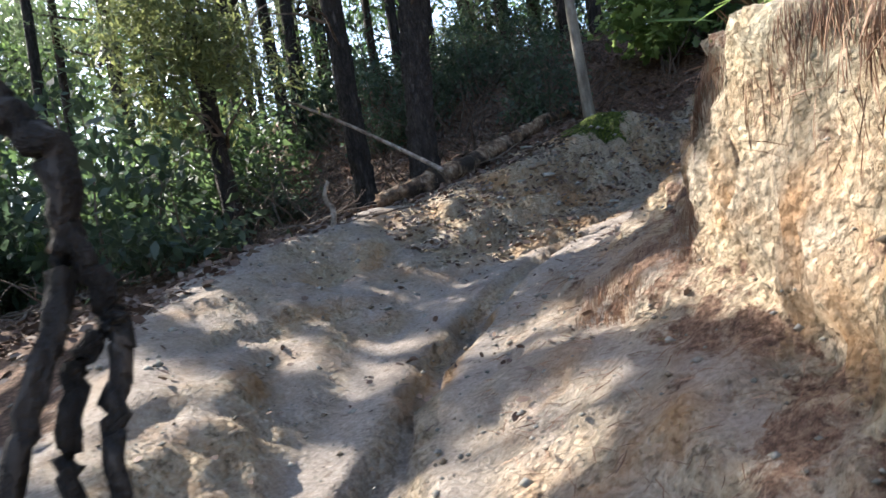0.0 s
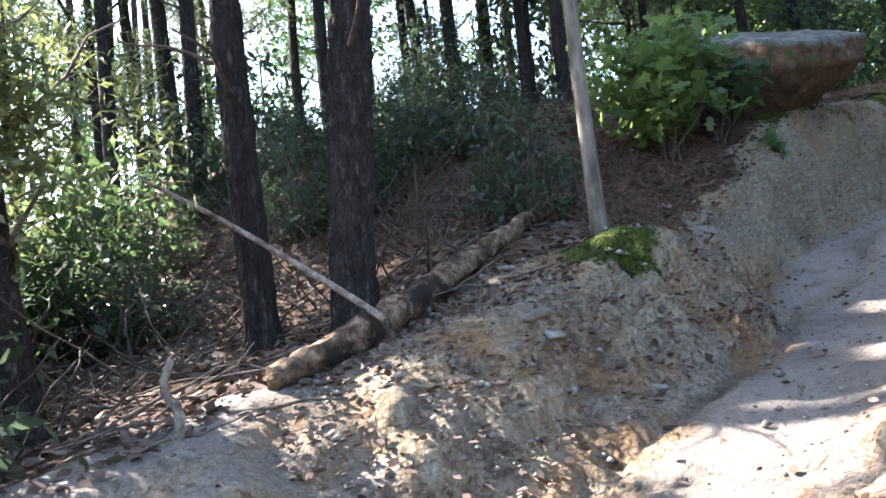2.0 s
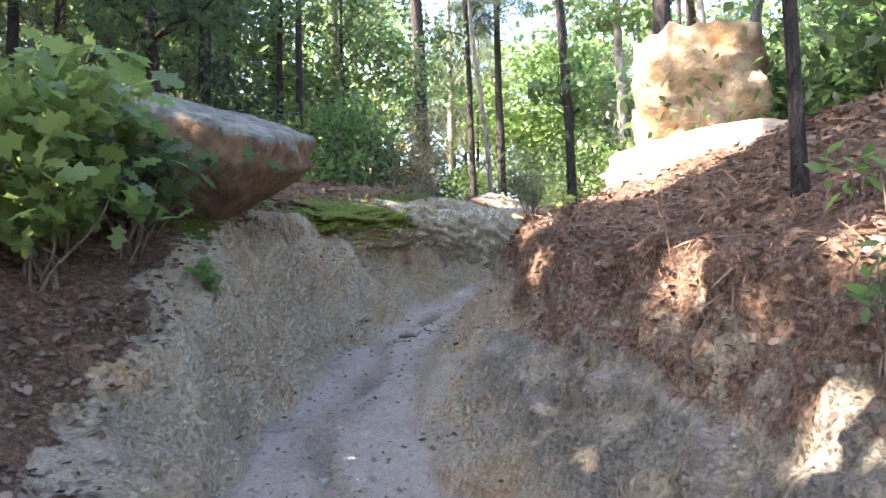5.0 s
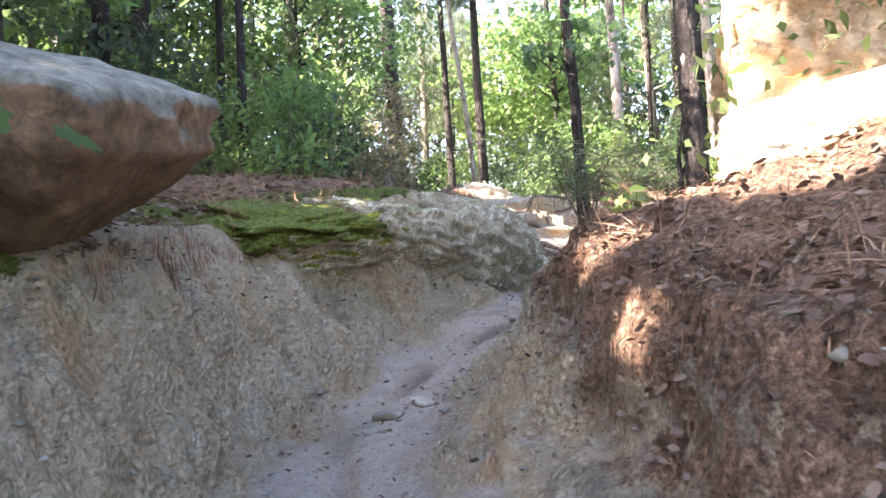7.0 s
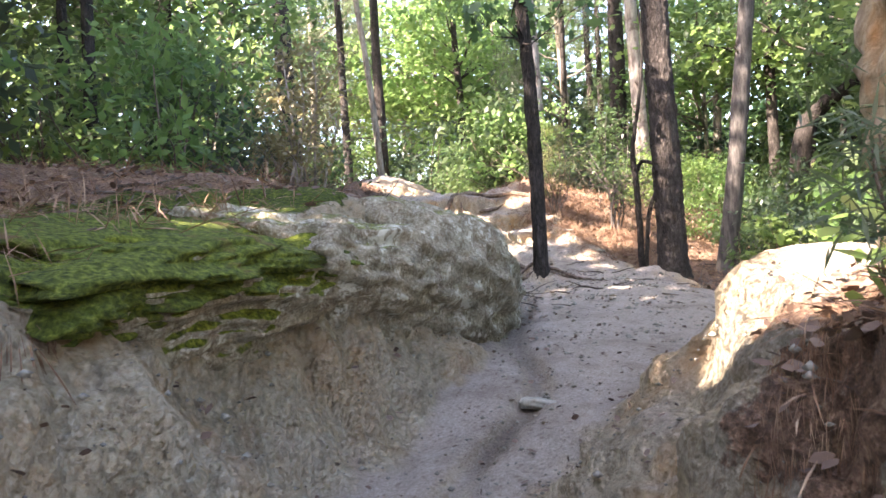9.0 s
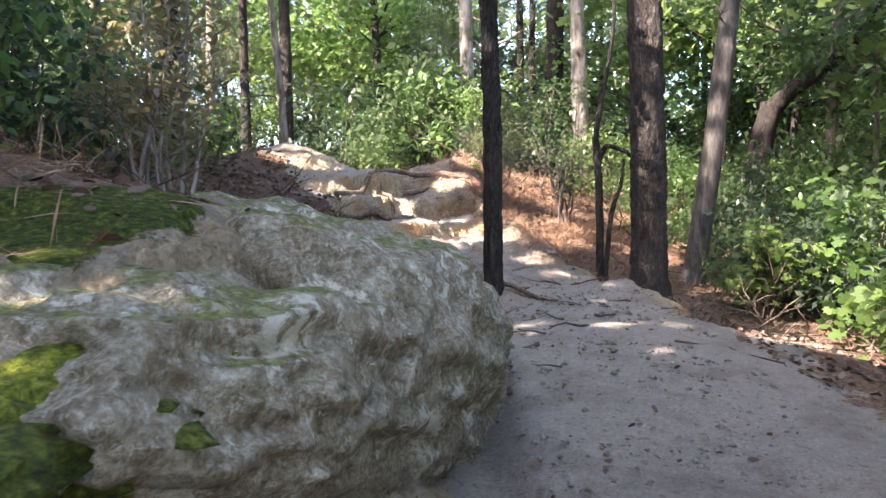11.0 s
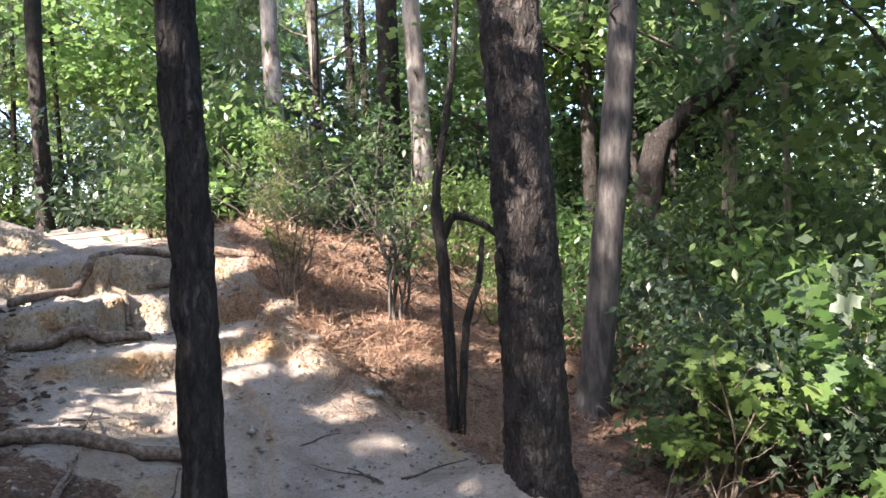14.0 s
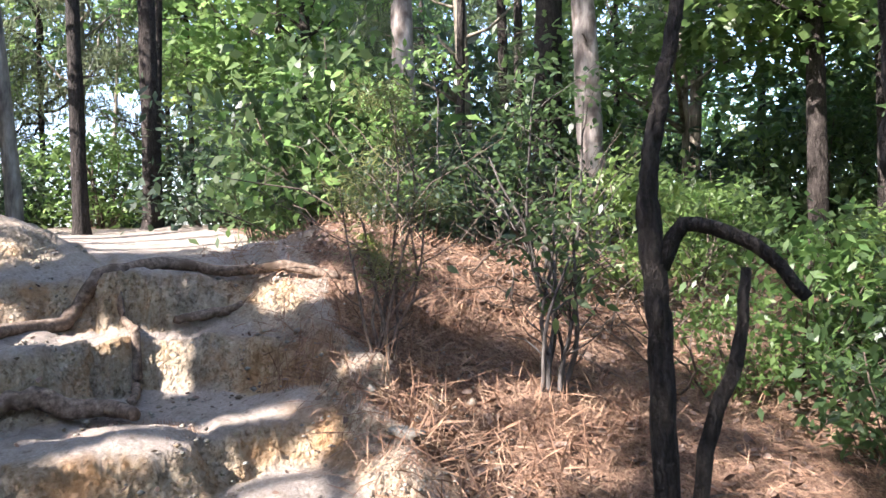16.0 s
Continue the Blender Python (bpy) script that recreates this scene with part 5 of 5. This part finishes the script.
part("branchwork", limbs("branchwork", cc[::3], .8, .015, TWIG, 45), TWIG, cedar)


# ---- gaps in the crowns, through which the sun reaches the lit spots ----
def open_crown(ob):
    """Takes the leaves that stand in the sun's way out of a crown, which then has a mesh of its own."""
    me = ob.data
    n = len(me.polygons)
    co, k = np.empty(len(me.vertices) * 3), len(me.vertices) // n
    me.vertices.foreach_get("co", co)
    co = co.reshape(n, k, 3)
    m = np.array(ob.matrix_world)
    keep = sunless(co.mean(1) @ m[:3, :3].T + m[:3, 3])
    if keep.all():
        return
    co = co[keep]
    ob.data = from_arrays(me.name, co.reshape(-1, 3), np.arange(len(co) * k).reshape(-1, k).tolist(), me.materials[0])


bpy.context.view_layer.update()
for ob in list(scene.objects):
    if ob.type == "MESH" and ob.name.split(".")[0] == "crown":
        open_crown(ob)


# ---- litter: leaves, needles, twigs and pebbles too many to count ----
def scatter(n, area, seed, test):
    """n places on the ground within an area for which test(x, y, side, wall) holds."""
    rr = np.random.RandomState(seed)
    x, y = rr.uniform(area[0], area[2], n * 4), rr.uniform(area[1], area[3], n * 4)
    z, d, w = ground(x, y)
    ok = np.nonzero(test(x, y, d, w, rr.uniform(0, 1, n * 4)))[0][:n]
    return np.stack([x[ok], y[ok], z[ok]], 1)


def litter(name, pos, size, shape, material, label, seed, lift=.012, flat=.35):
    p = pos + (0, 0, lift)
    ob = new(name, leaves(name, p, size, shape, material, .0, seed, flat))
    return tagged(ob, label, "litter", "", "stuff")


CURLED = ((0, 0), (.3, .3), (.22, .7), (0, 1), (-.28, .65), (-.2, .25))
litter("leaf_litter", scatter(19000, (-4, 3.5, 5, 13), 1, lambda x, y, d, w, r: (d < 0) & ((spots(x, y, MOSSY) < .25) | (r < .12)) & (w > .9) & (d > -6) & ((np.hypot(x - .95, y - 6.15) > 1.0) | (r < .3))), .06, CURLED, DRYLEAF, "brown fallen leaves covering the slope", 1)
litter("leaf_litter", scatter(9000, (5, 10, 19, 19), 2, lambda x, y, d, w, r: (d < 0) & (w > 1.05) & (d > -5) & ((x > 9.5) | (r < .25))), .07, CURLED, DRYLEAF, "brown fallen leaves covering the upper bank", 2)
litter("leaf_litter", scatter(11000, (1.5, 2.5, 9, 9.5), 3, lambda x, y, d, w, r: (d > 0) & (w > .25) & (d < 4.5) & (bare_crest(x, y) < .4)), .05, CURLED, DRYLEAF, "brown fallen leaves among the needles on the bank", 3)
litter("leaf_litter", scatter(6000, (12, 7, 23, 15), 4, lambda x, y, d, w, r: (d > 0) & (w > .5) & (d < 5)), .07, CURLED, DRYLEAF, "brown fallen leaves under the thicket", 4)
litter("leaf_litter", scatter(1900, (-1.5, 2.5, 19, 16), 5, lambda x, y, d, w, r: (np.abs(d) < 1.3)), .04, CURLED, DRYLEAF, "few small dry leaves on the trodden trail", 5)
litter("leaf_litter", scatter(2600, (-.8, 4.8, 2.3, 7.6), 15, lambda x, y, d, w, r: (d < -.25) & (np.hypot(x - .8, y - 6.2) < 1.6) & (r < .8) & (spots(x, y, MOSSY) < .25)), .045, CURLED, DRYLEAF, "shrivelled brown leaves and bark on the slope below the log", 15)
STRAW = ((0, 0), (.016, .5), (0, 1), (-.016, .5))
litter("needle_litter", scatter(9000, (.8, -1, 9.5, 9.6), 6, lambda x, y, d, w, r: (d > 0) & (w > .45) & (d < 3.6) & (bare_crest(x, y) < .4)), .15, STRAW, DRYNEEDLE, "red-brown pine needles covering the bank", 6, .012, .5)
litter("needle_litter", scatter(3000, (.1, .5, 1.8, 4.8), 9, lambda x, y, d, w, r: (d > .35) & (w < .2)), .09, STRAW, DRYNEEDLE, "scattered pine needles on the dirt ramp", 9, .006, .2)
litter("needle_litter", scatter(16000, (15.5, 10.5, 21.5, 16), 7, lambda x, y, d, w, r: (d > .55) & (d < 4) & (np.hypot(x - 18.6, y - 13.2) < 2.6)), .17, STRAW, DRYNEEDLE, "red-brown pine needles covering the mound", 7, .015, .55)
litter("needle_litter", scatter(6000, (5, 10.8, 12, 14.5), 8, lambda x, y, d, w, r: (d < -1.9) & (d > -3.6)), .15, STRAW, DRYNEEDLE, "dry pine needles on top of the rock ledge", 8, .02, .4)


def pebble_mesh(name, pos, size, seed):
    """Many small stones in one mesh: each a squashed, skewed octahedron."""
    rr = np.random.RandomState(seed)
    base = np.array(((1, 0, 0), (0, 1, 0), (-1, 0, 0), (0, -1, 0), (0, 0, 1), (0, 0, -1)), float)
    tri = np.array(((0, 1, 4), (1, 2, 4), (2, 3, 4), (3, 0, 4), (1, 0, 5), (2, 1, 5), (3, 2, 5), (0, 3, 5)))
    n = len(pos)
    s = size * rr.lognormal(0, .5, n)
    v = base[None] * rr.uniform(.6, 1.2, (n, 6, 1)) * s[:, None, None] * (1, 1, .6)
    a = rr.uniform(0, 6.28, n)
    c, q = np.cos(a)[:, None], np.sin(a)[:, None]
    v = np.stack([v[..., 0] * c - v[..., 1] * q, v[..., 0] * q + v[..., 1] * c, v[..., 2]], -1) + pos[:, None, :]
    f = (np.arange(n)[:, None, None] * 6 + tri[None]).reshape(-1, 3)
    return from_arrays(name, v.reshape(-1, 3), f.tolist(), STONE, True)


for k, (area, n, size, test, label) in enumerate((
        ((-2, 1, 10, 11.5), 5200, .009, lambda x, y, d, w, r: (np.abs(d) < 1.6), "small pebbles and crumbs of clay on the trail"),
        ((-.6, 5.2, 2.6, 7.6), 1300, .011, lambda x, y, d, w, r: (d < -.1), "pale gravel on the slope below the log"),
        ((10, 10, 19, 16.5), 4200, .012, lambda x, y, d, w, r: (np.abs(d) < 1.6), "small pebbles and crumbs of clay on the trail"))):
    tagged(new("gravel", pebble_mesh("gravel", scatter(n, area, 50 + k, test), size, 60 + k)), label, "gravel", "", "stuff")


def twig_mesh(name, pos, length, seed):
    rr = np.random.RandomState(seed)
    v, f = [], []
    for i, p in enumerate(pos):
        a, n = rr.uniform(0, 6.28), length * rr.uniform(.5, 1.6)
        q = np.array((p[0] + n * math.cos(a), p[1] + n * math.sin(a)))
        e = (q[0], q[1], height(q[0], q[1]) + rr.uniform(.0, .1))
        tube(v, f, bend(p + (0, 0, .01), e, 5, n * .06, seed + i), np.linspace(.009, .003, 5) * rr.uniform(.6, 1.6), 5)
    return from_arrays(name, v, f, TWIG, True)


for k, (area, n, test, label) in enumerate((
        ((-3.5, 5, 1, 9.5), 320, lambda x, y, d, w, r: (d < -1.3), "dead twigs tangled on the leaf-covered slope"),
        ((2, 8, 12, 14), 70, lambda x, y, d, w, r: (d < 0) & (w > 1.1), "dead twigs lying on the upper bank"),
        ((11, 11, 16, 14.5), 60, lambda x, y, d, w, r: (d > -2.2) & (d < .9), "dead twigs lying on the trail"),
        ((12, 8, 22, 14), 110, lambda x, y, d, w, r: (d > .8), "dead twigs lying under the thicket"))):
    tagged(new("twig_litter", twig_mesh("twig_litter", scatter(n, area, 70 + k, test), .38, 80 + k)), label, "twigs", "", "stuff")


# ---- tufts of dead grass and hanging needles on the edges of the banks ----
def dead_tufts(places, blades, size, seed, label):
    rr = np.random.RandomState(seed)
    pos = np.repeat(places, blades, 0) + rr.normal(0, 1, (len(places) * blades, 3)) * (.10, .10, .02)
    pos[:, 2] = ground(pos[:, 0], pos[:, 1])[0] + rr.uniform(.0, .05, len(pos))
    ob = new("dead_grass", leaves("dead_grass", pos, size, ((0, 0), (.014, .5), (0, 1), (-.014, .5)), DRYNEEDLE, .1, seed, .75))
    return tagged(ob, label, "dead grass", "", "stuff")


dead_tufts(scatter(70, (16.6, 12.2, 19.5, 14.4), 91, lambda x, y, d, w, r: (d > .6) & (d < 2.6)), 90, .22, 1, "matted dead grass and needles hanging on the mound")
dead_tufts(scatter(60, (.7, 0, 8.5, 9.6), 92, lambda x, y, d, w, r: (d > 0) & (w > .7) & (w < 1.9) & (bare_crest(x, y) < .2)), 80, .2, 2, "matted dead grass and needles along the bank's edge")
dead_tufts(scatter(26, (5.3, 10.8, 9.2, 13), 93, lambda x, y, d, w, r: (d < -1.2) & (w < 2.4)), 60, .2, 3, "dry grass and needles on top of the rock ledge")


def root_fringe(places, size, seed, label, out=.02):
    """Fine dry roots and needles that hang down the face of a bank."""
    e = .02
    sx = (ground(places[:, 0] + e, places[:, 1])[0] - ground(places[:, 0] - e, places[:, 1])[0]) / (2 * e)
    sy = (ground(places[:, 0], places[:, 1] + e)[0] - ground(places[:, 0], places[:, 1] - e)[0]) / (2 * e)
    k = 1 / np.sqrt(1 + sx ** 2 + sy ** 2)
    pos = places + np.stack([-sx * k, -sy * k, k], 1) * out
    ob = new("hanging_roots", leaves("hanging_roots", pos, size, ((0, 0), (.011, .3), (.009, .7), (0, 1), (-.009, .7), (-.011, .3)), DRYNEEDLE, 1.3, seed, .16, np.arctan2(-sy, -sx)))
    return tagged(ob, label, "roots", "", "stuff")


root_fringe(scatter(9500, (.6, -.6, 1.4, 3.6), 95, lambda x, y, d, w, r: (d > 0) & (w > .56 + .4 * r) & (w < 1.35)), .1, 11, "red-brown fringe of fine roots hanging over the bank")
root_fringe(scatter(1500, (.4, 2.55, 1.1, 3.4), 96, lambda x, y, d, w, r: (d > 0) & (np.hypot(x - .78, y - 2.98) < .3)), .09, 12, "matted brown roots at the foot of the bank", .03)
root_fringe(scatter(3500, (5.4, 7.6, 7.4, 9.6), 97, lambda x, y, d, w, r: (d > 0) & (w > .1 + .5 * r) & (w < 1.1) & (bare_crest(x, y) < .3)), .08, 13, "dry needles and roots hanging down the bank")
root_fringe(scatter(700, (4.8, 10.2, 6.4, 11.6), 98, lambda x, y, d, w, r: (d < 0) & (w > .75) & (w < 1.2)), .2, 14, "dry needles hanging below the rock slab")
root_fringe(scatter(700, (16.2, 14.0, 17.2, 15.0), 99, lambda x, y, d, w, r: np.hypot(x - 16.66, y - 14.5) < .3), .16, 15, "fibrous roots hanging from the root step")
root_fringe(scatter(1200, (16.8, 12.6, 18.6, 14.4), 100, lambda x, y, d, w, r: (d > .5) & (d < 1.5)), .15, 16, "matted dead needles on the mound's face", .015)


# ---- bare brushwood behind the log and at the edge of the thicket ----
def brush_mesh(name, pos, length, seed):
    rr = np.random.RandomState(seed)
    v, f = [], []
    for i, p in enumerate(pos):
        a, n, up = rr.uniform(0, 6.28), length * rr.uniform(.5, 1.5), rr.uniform(.2, 1.2)
        e = p + (n * math.cos(a), n * math.sin(a), n * up)
        q = bend(p - (0, 0, .03), e, 6, n * .12, seed + i)
        tube(v, f, q, np.linspace(.008, .002, 6) * rr.uniform(.7, 1.6), 4)
        for k in (2, 3):
            b = rr.uniform(0, 6.28)
            tube(v, f, bend(q[k], q[k] + np.array((math.cos(b), math.sin(b), .6)) * n * .35, 4, .03, seed + i + k), np.linspace(.004, .0015, 4), 4)
    return from_arrays(name, v, f, TWIG, True)


for k, (area, n, size, test, label) in enumerate((
        ((-3.2, 7.2, 2.6, 12.5), 420, .55, lambda x, y, d, w, r: (d < -1.9), "tangle of bare grey brushwood behind the log"),
        ((-3.0, 4.8, -1.0, 7.5), 50, .45, lambda x, y, d, w, r: (d < -1.6), "bare twigs at the trail's edge"),
        ((19.5, 11.5, 23.5, 16.5), 130, .9, lambda x, y, d, w, r: (d > 1.8), "bare pale brushwood at the edge of the thicket"),
        ((14.0, 8.0, 18.5, 10.8), 90, .5, lambda x, y, d, w, r: (d > 1.4), "bare twigs below the trail's edge"),
        ((9.5, 13.0, 14.5, 17.5), 80, .7, lambda x, y, d, w, r: (d < -1.8), "bare twigs above the rock ledge"))):
    tagged(new("brushwood", brush_mesh("brushwood", scatter(n, area, 110 + k, test), size, 120 + 40 * k)), label, "brushwood", "", "stuff")
